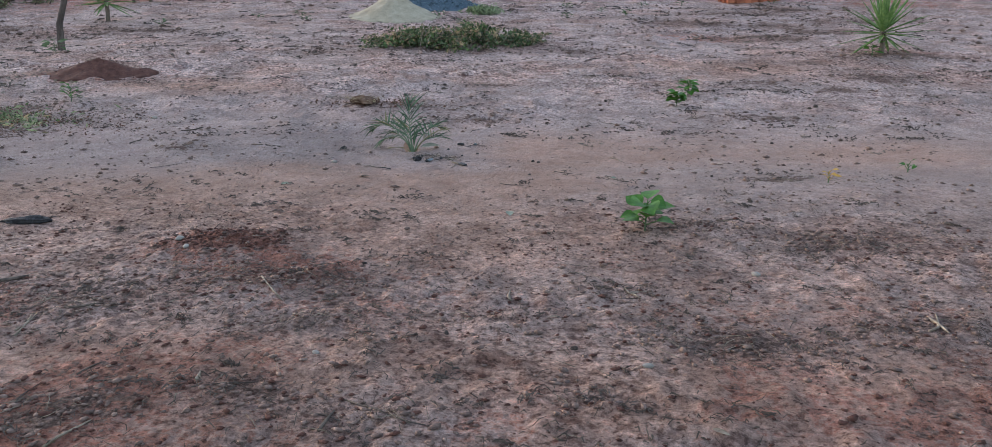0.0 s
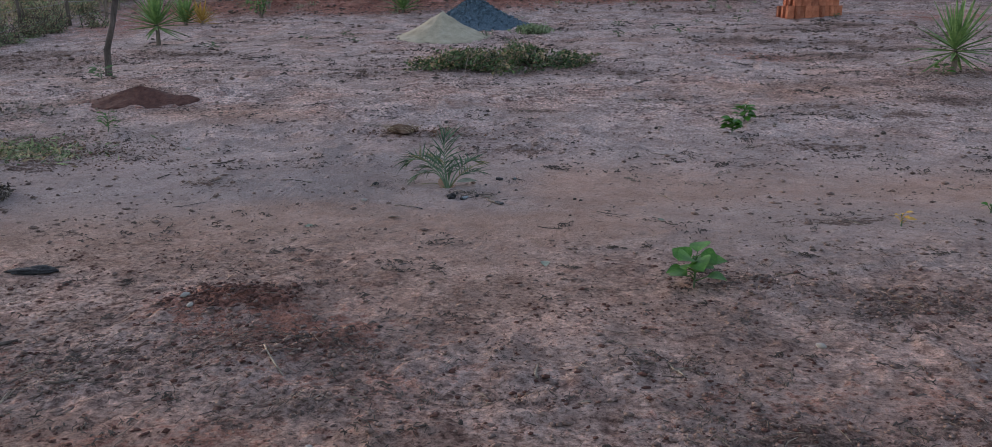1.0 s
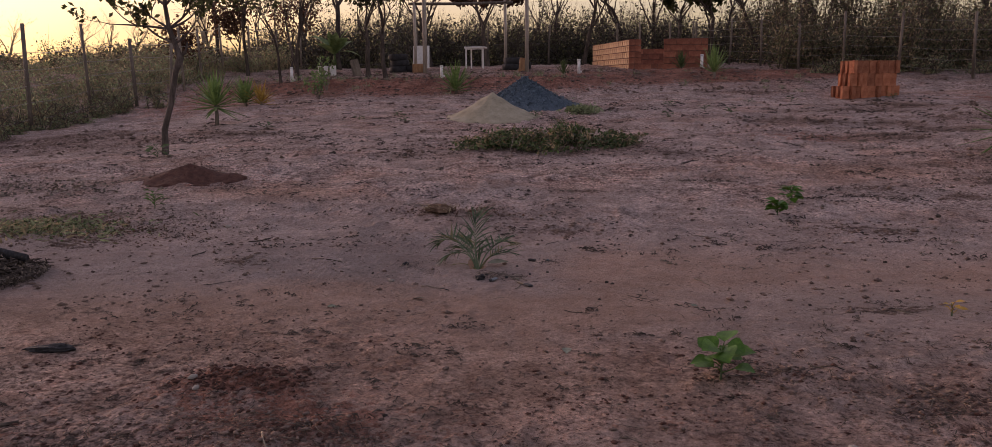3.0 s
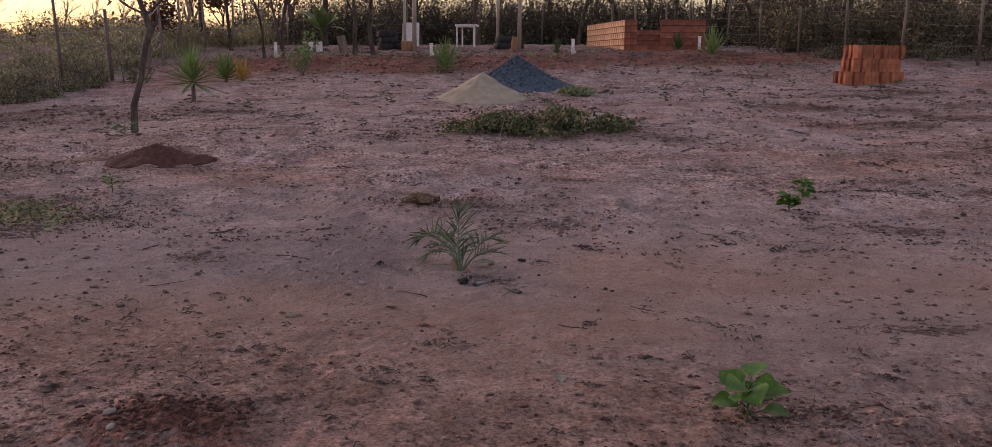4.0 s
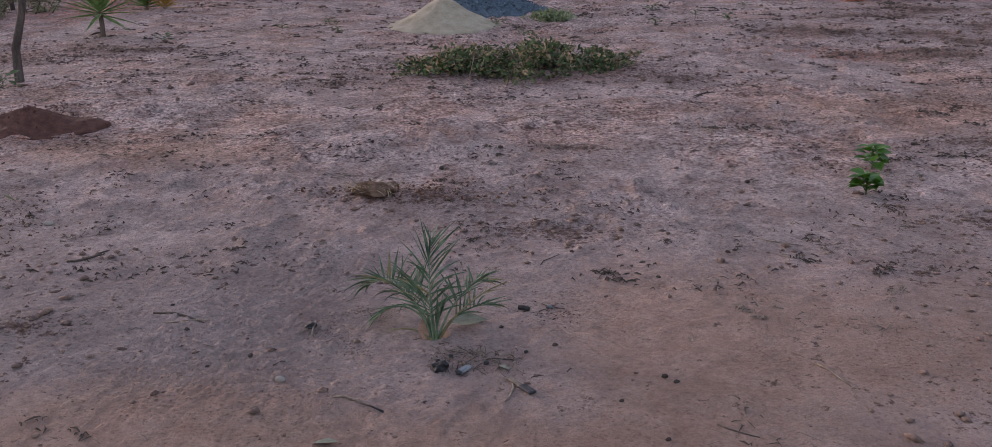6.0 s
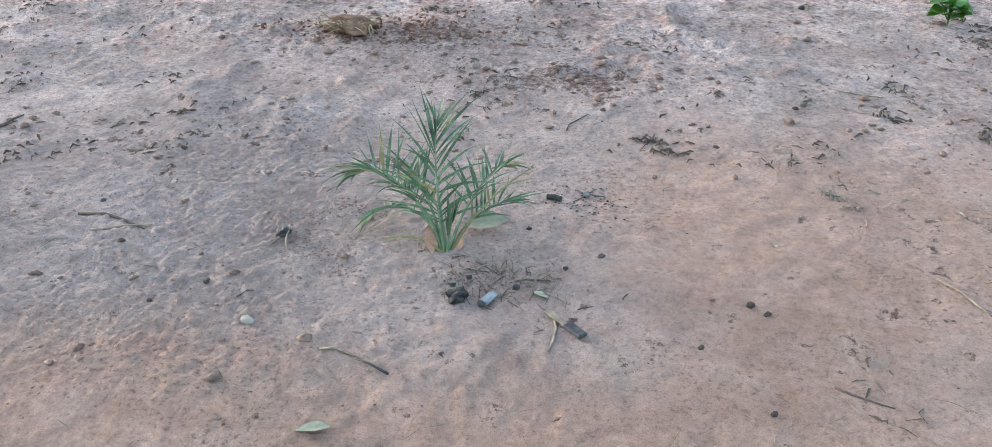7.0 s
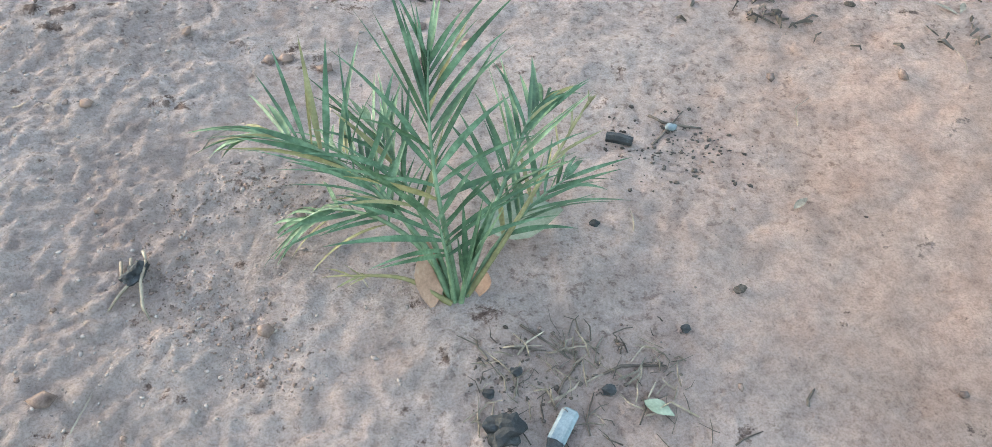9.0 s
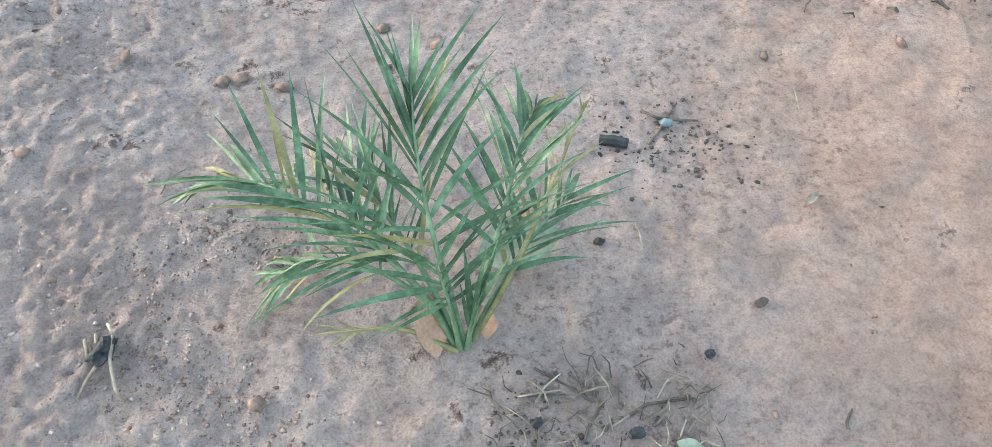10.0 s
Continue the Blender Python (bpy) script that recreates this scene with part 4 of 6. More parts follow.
heap("sand_heap", "smooth conical heap of pale building sand", "sand heap", on(-2.2, 18.6), 1.05, 1.0, 0.50, M_SAND, 3, rough=0.018)
gravel, gv = heap("gravel_heap", "conical heap of blue-grey crushed stone", "gravel heap", on(-1.74, 20.7), 1.28, 1.15, 0.64, M_GRAVEL, 7, rough=0.015, second=(0.75, -0.1, 0.26, 0.5))
r = np.random.RandomState(4)
chips = Shape()
pts = np.array(gv)
for k in range(4200):
    q = pts[r.randint(0, 72 * 25)] + r.normal(size=3) * (0.03, 0.03, 0.006)
    s = r.uniform(0.009, 0.021)
    w = r.normal(size=(3, 3)) * s
    chips.add([q + w[0], q + w[1], q + w[2], q - (w[0] + w[1] + w[2]) * 0.6], [(0, 1, 2), (0, 2, 3), (0, 3, 1), (1, 3, 2)])
tagged(part("stones", chips, M_GRAVEL, gravel), kind="stuff")
soilheap, sv = heap("soil_heap", "low crumbly heap of dug red soil", "soil heap", on(-4.98, 10.95), 0.80, 0.42, 0.2, M_REDSOIL, 9, rough=0.02, second=(0.56, -0.02, 0.12, 0.24))
crumbs = Shape()
pts = np.array(sv)
for k in range(500):
    q = pts[r.randint(0, 72 * 25)] * (1.0, 1.0, 1.0) + r.normal(size=3) * (0.06, 0.06, 0.004)
    w = r.normal(size=(3, 3)) * r.uniform(0.003, 0.008)
    q = q - (0, 0, 0.006)
    crumbs.add([q + w[0], q + w[1], q + w[2], q - (w[0] + w[1] + w[2]) * 0.6], [(0, 1, 2), (0, 2, 3), (0, 3, 1), (1, 3, 2)])
tagged(part("crumbs", crumbs, M_REDSOIL, soilheap), kind="stuff")

# ---- stack of hollow clay blocks ----


def hollow_block(l, w, h):
    """A fired block standing on end, its sides ribbed by extrusion, with a chipped arris."""
    ring = []
    for n, a, b in ((6, (-l / 2, -w / 2), (l / 2, -w / 2)), (3, (l / 2, -w / 2), (l / 2, w / 2)), (6, (l / 2, w / 2), (-l / 2, w / 2)), (3, (-l / 2, w / 2), (-l / 2, -w / 2))):
        d = Vector((b[0] - a[0], b[1] - a[1]))
        out = Vector((d.y, -d.x)).normalized()
        for k in range(n):
            for u, s in ((0.06, 0), (0.25, 0), (0.3, -0.0035), (0.7, -0.0035), (0.75, 0)):
                p = Vector(a) + d * ((k + u) / n) + out * s
                ring.append((p.x, p.y))
    n = len(ring)
    vs = [(x * q, y * q, z) for z, q in ((0, 0.985), (0.004, 1), (h - 0.004, 1), (h, 0.985)) for x, y in ring]
    fs = [(i * n + k, i * n + (k + 1) % n, (i + 1) * n + (k + 1) % n, (i + 1) * n + k) for i in range(3) for k in range(n)]
    fs += [tuple(range(n))[::-1], tuple(range(3 * n, 4 * n))]
    return Shape().add(vs, fs).mesh("clay_block", M_BRICK)


BLOCK = hollow_block(0.185, 0.09, 0.29)
random.seed(12)
STACK = pose(5.56, 21.8, float(land(6.2, 22.1)) - 0.012, 0, 0, 22)
for level, u0, front in ((0, 0.0, "FEFFFEFEEF"), (1, 0.17, "FEFFFFF"), (2, 0.21, "EFFFEFFE")):
    for row in range(3):
        u = u0 + 0.015 * row
        for ch in (front if row == 0 else "F" * (8 - level)):
            w = 0.185 if ch == "F" else 0.09
            d = 0.09 if ch == "F" else 0.075
            turn = rnd(-7, 6) + (0 if ch == "F" else 90)
            m = STACK @ pose(u + w / 2, row * 0.205 + d + rnd(-0.03, 0.02), level * 0.2915, 0, 0, turn)
            thing("clay_block", "orange fired clay hollow block in a stack", "brick", "stacked clay blocks", at=m, data=BLOCK)
            u += w + rnd(0.004, 0.014)

# ---- unfinished brick room ----
BW, BH, BT = 0.37, 0.168, 0.14
brick_meshes = [Shape().box((-BW / 2, -BT / 2, 0), (BW / 2, BT / 2, BH), bevel=0.003).mesh("brick", M_WALLBRICK),
                Shape().box((-BW / 4, -BT / 2, 0), (BW / 4 - 0.004, BT / 2, BH), bevel=0.003).mesh("half_brick", M_WALLBRICK)]
# blocks with the low sun in their colour, for the west wall
sunlit_meshes = [Shape().box((-0.1, -BT / 2, 0), (0.1, BT / 2, BH), bevel=0.008).mesh("brick", M_BRICKSUNLIT),
               Shape().box((-0.05, -BT / 2, 0), (0.046, BT / 2, BH), bevel=0.008).mesh("half_brick", M_BRICKSUNLIT)]


def block_wall(name, label, a, b, base, courses, pale=False, tilt=0.0):
    long = 0.20 if pale else BW
    a, b = Vector((*a, 0)), Vector((*b, 0))
    d = b - a
    ln, ang = d.length, math.atan2(d.y, d.x)
    m = Matrix.Translation((a.x, a.y, base)) @ Matrix.Rotation(ang, 4, "Z") @ Matrix.Rotation(tilt, 4, "Y")
    core = Shape().box((0.02, -BT / 2 + 0.012, -0.4), (ln - 0.02, BT / 2 - 0.012, courses * 0.192 - 0.012))
    w = thing(name, label, "wall", kind="structure", at=m, data=core.mesh(name, M_MORTAR))
    for c in range(courses):
        x = 0.0
        k = 0
        while x < ln - 0.06:
            half = (c % 2 and k == 0) or (ln - x < long)
            size = long / 2 if half else long
            ob = new("brick", (sunlit_meshes if pale else brick_meshes)[1 if half else 0])
            ob.parent = w
            ob.matrix_basis = pose(x + size / 2, rnd(-0.004, 0.004), c * 0.192, 0, 0, rnd(-0.5, 0.5))
            x += size + (0.05 if pale else 0.014)
            k += 1
    return w


random.seed(14)
RB = 1.74
block_wall("wall_west", "hollow-block wall coloured pale orange for low sun", (0.80, 28.85), (-0.46, 33.3), RB, 5, True)
block_wall("wall_pier", "red hollow-block pier beside an opening", (0.73, 28.7), (1.05, 28.7), RB, 5)
block_wall("wall_sill", "low red hollow-block sill in an opening", (1.06, 28.7), (1.80, 28.7), RB, 1)
block_wall("wall_front", "red hollow-block front wall of an unfinished room", (1.81, 28.7), (3.18, 28.7), RB, 5)
block_wall("wall_east", "red hollow-block side wall of an unfinished room", (3.1, 28.85), (2.4, 33.6), RB, 5)
block_wall("wall_back", "red hollow-block back wall of an unfinished room", (-0.40, 33.45), (2.4, 33.45), RB + 0.05, 4)

# ---- fences ----


def fence(label, posts, wires, seed, gauge=0.0042):
    """posts: x, y, height above the ground. Each post and each wire is a part."""
    random.seed(seed)
    f = thing("fence", label, "fence", "fences")
    tops = []
    for x, y, h in posts:
        b = on(x, y)
        lean = Vector((rnd(-0.05, 0.05), rnd(-0.04, 0.04), 0)) * h
        k = rnd(0.034, 0.046)
        part("post", Shape().tube([b - Vector((0, 0, 0.2)), b + lean * 0.5 + UP * h * 0.5 + Vector((rnd(-0.015, 0.015), 0, 0)), b + lean + UP * h], [k, k * 0.93, k * 0.86], 8), M_POST, f, smooth=True)
        tops.append((b, lean, h))
    for w in range(wires):
        u = 0.14 + 0.8 * w / (wires - 1)
        path = []
        for (b, l, h), (b2, l2, h2) in zip(tops, tops[1:]):
            p, q = b + l * u + UP * min(h, 1.65) * u, b2 + l2 * u + UP * min(h2, 1.65) * u
            s = rnd(0.01, 0.06)
            path += [p, p.lerp(q, 0.33) - UP * s, p.lerp(q, 0.67) - UP * s * rnd(0.7, 1.2)]
        path.append(q)
        part("wire", Shape().tube(path, [gauge] * len(path), 4), M_WIRE, f)
    return f


fence("leaning wooden posts with sagging wire beside scrub", [(-11.0, 9.6, 1.8), (-11.1, 12.0, 1.85), (-11.25, 14.4, 2.05), (-11.32, 16.75, 2.12), (-11.47, 19.05, 2.05), (-11.42, 20.9, 1.65), (-11.25, 22.3, 1.5),
      (-11.75, 24.0, 1.75), (-12.3, 26.2, 1.6), (-12.6, 28.4, 1.6), (-12.8, 31.0, 1.6), (-12.9, 34.0, 1.6)], 5, 71, 0.006)
fence("straight wooden posts with many wires before dark scrub", [(16.2, 21.6, 1.75), (13.8, 23.2, 1.75), (11.7, 24.4, 1.75), (9.75, 25.5, 1.75), (8.12, 26.4, 1.72), (6.85, 27.2, 1.7), (5.75, 28.0, 1.35), (5.0, 30.2, 1.6),
      (4.3, 32.6, 1.6), (3.4, 35.2, 1.6)], 6, 72)
fence("thin wooden posts with slack wire at the yard's end", [(3.3, 35.3, 1.6), (2.4, 35.6, 1.6), (1.3, 35.8, 1.6), (0.4, 36.0, 1.6), (-2.4, 36.6, 1.6), (-5.0, 37.0, 1.6), (-8.0, 37.0, 1.6), (-12.9, 36.5, 1.6)], 3, 73, 0.0022)

# ---- timber frame and the things about it ----
tf = thing("pergola", "open pergola of tall pale timber poles", "pergola", at=(0, 0, 0))
for x, y, h, k in ((-6.42, 29.9, 2.25, 0.055), (-5.76, 28.4, 3.1, 0.07), (-3.36, 30.1, 2.25, 0.055), (-2.44, 28.1, 3.1, 0.065)):
    b = on(x, y)
    part("pole", Shape().tube([b - UP * 0.3, b + UP * h * 0.5 + Vector((0.01, 0, 0)), b + UP * h], [k, k * 0.95, k * 0.9], 10), M_PALEWOOD, tf, smooth=True)
for a, b, z in (((-6.6, 29.9), (-3.1, 30.1), 4.02), ((-6.0, 28.4), (-2.2, 28.1), 4.78), ((-6.42, 30.1), (-5.76, 28.2), 4.12), ((-3.36, 30.3), (-2.44, 27.9), 4.12)):
    part("beam", Shape().tube([(*a, z), ((a[0] + b[0]) / 2, (a[1] + b[1]) / 2, z - 0.02), (*b, z)], [0.05, 0.05, 0.045], 8), M_POST, tf, smooth=True)

tb = thing("white_table", "small white-painted wooden table on bare ground", "table", at=on(-4.5, 30.9))
part("tabletop", Shape().box((-0.36, -0.3, 0.68), (0.36, 0.3, 0.74), bevel=0.008), M_WHITE, tb)
for x in (-0.3, 0.3):
    for y in (-0.24, 0.24):
        part("leg", Shape().box((x * (1 - 0.35 * (y > 0)) - 0.024, y - 0.024, -0.05), (x * (1 - 0.35 * (y > 0)) + 0.024, y + 0.024, 0.68), bevel=0.004), M_WHITE, tb)
part("apron", Shape().box((-0.28, -0.26, 0.64), (0.28, -0.235, 0.68)), M_WHITE, tb)


def tyre(r0, w):
    sh = Shape()
    n, prof = 28, [(0.58, -0.5), (0.95, -0.5), (1.0, -0.35), (1.0, 0.35), (0.95, 0.5), (0.58, 0.5), (0.55, 0.3), (0.55, -0.3)]
    vs = [(r0 * q * math.cos(2 * math.pi * k / n), r0 * q * math.sin(2 * math.pi * k / n), w * (0.5 + z)) for k in range(n) for q, z in prof]
    fs = [(k * 8 + j, k * 8 + (j + 1) % 8, ((k + 1) % n) * 8 + (j + 1) % 8, ((k + 1) % n) * 8 + j) for k in range(n) for j in range(8)]
    return sh.add(vs, fs).mesh("tyre", M_BLACK, smooth=True)


TYRE = tyre(0.31, 0.2)
for x, y, k in ((-6.75, 28.9, 0), (-6.72, 28.93, 1), (-6.77, 28.9, 2), (-6.25, 29.0, 0), (-3.05, 29.2, 0), (-3.0, 29.22, 1), (-2.75, 29.6, 0)):
    thing("old_tyre", "old black rubber tyre lying flat on bare ground", "tyre", "tyres", at=pose(x, y, float(land(x, y)) + 0.2 * k - 0.01, 0, 0, 40 * k), data=TYRE)
b = thing("plywood_sheet", "pale plywood sheet leaning by a timber pole", "sheet", at=pose(-6.5, 31.2, float(land(-6.5, 31.2)), -8, 0, 4))
part("board", Shape().box((-0.3, -0.012, 0), (0.28, 0.012, 0.8), bevel=0.004), M_WHITE, b)
lg = thing("timber_offcut", "short orange raw timber offcut beside a pole", "timber", at=pose(-6.0, 28.55, float(land(-6.0, 28.55)), 0, 0, 20))
part("block", Shape().box((-0.2, -0.12, -0.02), (0.2, 0.12, 0.27), bevel=0.02), M_BOARD, lg)
lg = thing("timber_offcut", "short orange raw timber offcut beside a pole", "timber", at=pose(-2.62, 28.3, float(land(-2.62, 28.3)), 0, 6, 10))
part("block", Shape().box((-0.1, -0.08, -0.02), (0.1, 0.08, 0.42), bevel=0.015), M_BOARD, lg)
lg = thing("leaning_plank", "brown plank stump leaning by a tree trunk", "timber", at=pose(-7.6, 27.05, float(land(-7.6, 27.05)), 0, -12, 15))
part("plank", Shape().box((-0.13, -0.05, -0.05), (0.13, 0.05, 0.52), bevel=0.012), M_POST, lg)
for x, y, h in ((-8.97, 25.05, 0.42), (-4.82, 26.4, 0.36), (-0.76, 26.95, 0.42), (2.93, 28.1, 0.46)):
    pp = thing("white_pipe", "short upright white plastic pipe in the ground", "pipe", "standpipes", at=on(x, y))
    part("pipe", Shape().tube([(0, 0, -0.1), (0, 0, h)], [0.045, 0.045], 12), M_WHITE, pp, smooth=True)
    part("cap", Shape().tube([(0, 0, h - 0.03), (0, 0, h + 0.015)], [0.052, 0.05], 12), M_WHITE, pp, smooth=True)
    part("elbow", Shape().tube([(0, 0, 0.06), (0.09, 0.02, 0.06)], [0.03, 0.03], 8), M_WHITE, pp, smooth=True)
wb = thing("white_bucket", "dented white plastic bucket among trees", "bucket", at=on(-8.9, 27.6))
part("body", Shape().tube([(0, 0, -0.01), (0, 0, 0.16), (0, 0, 0.3)], [0.13, 0.15, 0.165], 16), M_WHITE, wb, smooth=True)
part("rim", Shape().tube([(0, 0, 0.285), (0, 0, 0.305)], [0.178, 0.178], 16), M_WHITE, wb)
part("handle", Shape().tube([(-0.17, 0, 0.28), (-0.1, -0.12, 0.2), (0.1, -0.12, 0.2), (0.17, 0, 0.28)], [0.005] * 4, 5), M_WIRE, wb)
bx = thing("pale_box", "pale upright carton beside a bucket", "box", at=pose(-8.62, 27.75, float(land(-8.62, 27.75)), 0, 0, 20))
part("body", Shape().box((-0.1, -0.09, -0.01), (0.1, 0.09, 0.3), bevel=0.006), M_WHITE, bx)
part("flap", Shape().box((-0.1, -0.1, 0.302), (0.1, 0.02, 0.31)), M_WHITE, bx)

# ---- trees and scrub beyond the fences ----
random.seed(90)
bananas = thing("banana_plant", "young banana plant with broad torn leaves", "plant", at=on(-9.5, 30.6))
part("stem", Shape().tube([(0, 0, -0.1), (0.02, 0, 0.3), (0.0, 0.02, 0.62)], [0.075, 0.06, 0.045], 9), M_VINE, bananas, smooth=True)
for k in range(11):
    a, e = k * 2.4, radians(rnd(25, 75))
    sh = Shape()
    oval(sh, (0, 0, 0.5), (math.cos(a) * math.cos(e), math.sin(a) * math.cos(e), math.sin(e)), rnd(1.0, 1.5), 0.36, rnd(0.8, 1.5), rnd(-0.5, 0.5))
    part("leaf", sh, M_BANANA, bananas, smooth=True)

LIST = [(-9.4, 25.3, 3.6, 0.045, 260, M_TREELEAF, 0.05), (-9.05, 25.9, 4.2, 0.04, 200, M_TREELEAF, -0.04), (-7.2, 26.8, 3.6, 0.08, 800, M_TREELEAF, -0.06), (-6.5, 26.35, 3.5, 0.075, 750, M_TREELEAF, -0.1),
        (-11.4, 27.6, 4.2, 0.06, 500, M_TREELEAF, 0.02), (-10.3, 29.0, 4.6, 0.07, 600, M_TREELEAF, 0.05), (-9.9, 32.3, 5.4, 0.12, 150, M_RUSTLEAF, 0.05), (-13.8, 30.5, 5.0, 0.08, 900, M_RUSTLEAF, 0.0),
        (-4.8, 35.8, 4.0, 0.1, 2600, M_RUSTLEAF, 0.0), (-0.9, 35.2, 5.0, 0.09, 700, M_TREELEAF, 0.08), (0.9, 38.0, 5.6, 0.1, 250, M_TREELEAF, -0.25), (2.9, 37.0, 3.9, 0.1, 2600, M_TREELEAF, 0.0), (4.1, 36.5, 4.2, 0.1, 2000, M_TREELEAF, 0.0),
        (5.6, 33.5, 5.0, 0.08, 120, M_TREELEAF, -0.2), (6.6, 34.5, 5.8, 0.14, 1600, M_TREELEAF, 0.0), (-7.4, 37.0, 5.2, 0.08, 900, M_TREELEAF, 0.04), (-2.6, 39.0, 5.0, 0.08, 700, M_RUSTLEAF, 0.1),
        (9.6, 33.0, 5.2, 0.1, 1100, M_TREELEAF, 0.05), (12.6, 32.0, 5.6, 0.11, 1500, M_TREELEAF, -0.05), (16.0, 30.5, 5.2, 0.1, 1300, M_RUSTLEAF, 0.05), (19.0, 31.0, 5.4, 0.1, 1100, M_TREELEAF, 0.0)]
for k, (x, y, h, rad, n, mat, lean) in enumerate(LIST):
    tree("tree", "thin crooked savanna tree with rusty leaves" if mat is M_RUSTLEAF else "thin crooked savanna tree with sparse leaves", on(x, y), h, rad, int(n * 1.6), 0.12 if n > 1900 else 0.085, mat, 200 + k, (lean, 0), 5 if k % 2 else 4, 3, 0.10)
r = np.random.RandomState(77)
for k in range(26):
    x, y = -24 + 60 * (k + r.uniform(0, 0.9)) / 26, r.uniform(39, 52)
    tree("tree", "bare twiggy savanna tree beyond a fence", on(x, y), r.uniform(4.6, 6.6), r.uniform(0.06, 0.11), int(r.choice([0, 200, 700])), 0.08, M_TREELEAF if k % 3 else M_RUSTLEAF, 300 + k, (r.uniform(-0.15, 0.15), 0), 5 if k % 2 else 4, 3, 0.15)
for k, (x, y, h, n, mat) in enumerate(((-13.3, 26.5, 1.7, 900, M_RUSTLEAF), (-12.6, 29.5, 2.4, 1500, M_RUSTLEAF), (-12.0, 33.0, 2.7, 900, M_RUSTLEAF))):
    tree("tree", "low crooked bushy tree with dry brown leaves", on(x, y), h, 0.05, n, 0.07, mat, 500 + k, (0.1, 0), 4, 3, 0.2, bark=M_TRUNK)
# far trees, paled by their bark colour in place of haze
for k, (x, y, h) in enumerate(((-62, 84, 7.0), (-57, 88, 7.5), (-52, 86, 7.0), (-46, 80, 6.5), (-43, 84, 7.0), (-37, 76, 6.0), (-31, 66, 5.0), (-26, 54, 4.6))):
    tree("tree", "bare twiggy tree coloured pale for evening haze", on(x, y), h, 0.15, 0, 0.1, M_TREELEAF, 400 + k, (0.03, 0), 5, 3, 0.25, bark=M_HAZETWIG)


def scrub(name, label, seeds, per, size, mats, seed, twigs=7, upright=0.0):
    """A belt of tangled bushes: stems, green leaves and dry leaves. seeds: x, y, radius, height."""
    r = np.random.RandomState(seed)
    s = thing(name, label, "scrub", kind="stuff")
    wood, green, dry = Shape(), [], []
    for x, y, rad, h in seeds:
        z = float(land(x, y, False))
        q = per // twigs
        for k in range(twigs):
            a = r.uniform(0, 6.28)
            e = np.array([x + math.cos(a) * rad * r.uniform(0.2, 1), y + math.sin(a) * rad * r.uniform(0.2, 1), z + h * r.uniform(0.5, 1.15)])
            b = np.array([x + r.normal() * 0.15, y + r.normal() * 0.15, z - 0.05])
            mid = (b + e) / 2 + r.normal(size=3) * 0.12
            wood.tube([b, mid, e], [0.014, 0.009, 0.003], 4, caps=False)
            for j in range(3):
                f = e + r.normal(size=3) * (0.28, 0.28, 0.22) + (0, 0, 0.05)
                wood.tube([mid, (mid + f) / 2 + r.normal(size=3) * 0.05, f], [0.007, 0.005, 0.002], 3, caps=False)
            u = 0.06 + 0.92 * r.rand(q, 1) ** 1.25
            pt = b * (1 - u) + e * u + (mid - (b + e) / 2) * 2 * u * (1 - u) + r.normal(size=(q, 3)) * (rad * 0.2, rad * 0.2, h * 0.045)
            pt[:, 2] = np.maximum(pt[:, 2], z + 0.01)
            g = r.rand(q) < mats[2]
            green.append(pt[g])
            dry.append(pt[~g])
    part("stems", wood, mats[3] if len(mats) > 3 else M_BARK, s)
    part("green_leaves", quads_mesh("green_leaves", np.concatenate(green), size, mats[0], seed, 1.7), None, s)
    part("dry_leaves", quads_mesh("dry_leaves", np.concatenate(dry), size * 0.8, mats[1], seed + 1, 2.6), None, s)
    return s


def grass(name, label, seeds, per, mat, seed):
    """Tall dry grass in tufts along a fence."""
    r = np.random.RandomState(seed)
    sh = Shape()
    for x, y, rad, h in seeds:
        z = float(land(x, y, False))
        for k in range(per):
            a, l = r.uniform(0, 6.28), h * r.uniform(0.5, 1.1)
            b = Vector((x + r.normal() * rad * 0.5, y + r.normal() * rad * 0.5, z - 0.02))
            sh.blade(b, (math.cos(a) * 0.35, math.sin(a) * 0.35, 1), l, 0.012, r.uniform(0.2, 1.1), None, 3)
    return thing(name, label, "grass", kind="stuff", data=sh.mesh(name, mat))


r = np.random.RandomState(89)
grass("bank_grass", "sparse dull grass tufts over a red bank", [(x, 25.4 + r.normal() * 1.4, 0.12, r.uniform(0.1, 0.3)) for x in r.uniform(-10.5, 5.5, 70)], 16, M_OLIVE, 100)
r = np.random.RandomState(91)
rows = [(-12.1 - abs(r.normal()) * 1.6, y, r.uniform(0.45, 0.8), r.uniform(0.35, 0.95)) for y in np.arange(8, 34, 0.42)]
rows += [(-14.5 - r.uniform(0, 6), y, r.uniform(0.7, 1.0), r.uniform(0.4, 0.85)) for y in np.arange(8, 36, 0.45)]
scrub("scrub", "tangled dull green and straw scrub behind a fence", rows, 720, 0.043, (M_OLIVE, M_TANLEAF, 0.6, M_TWIG), 92)
grass("tall_grass", "tall dry grass behind a fence", [(q[0] + 0.2, q[1], q[2], q[3] * 0.95) for q in rows], 44, M_TANLEAF, 97)
rows = [(-10.9 + r.normal() * 0.25 - 0.05 * (y - 10), y, r.uniform(0.25, 0.4), r.uniform(0.15, 0.42)) for y in np.arange(8, 21, 0.4)]
scrub("scrub", "low dry grassy brush along a fence", rows, 600, 0.028, (M_OLIVE, M_SCRUBDRY, 0.6), 93)
rows = [(x, 30.2 - 0.32 * x + r.normal() * 0.6 + 0.012 * x * x, r.uniform(0.6, 1.0), r.uniform(1.0, 2.0)) for x in np.arange(5.6, 24, 0.42)]
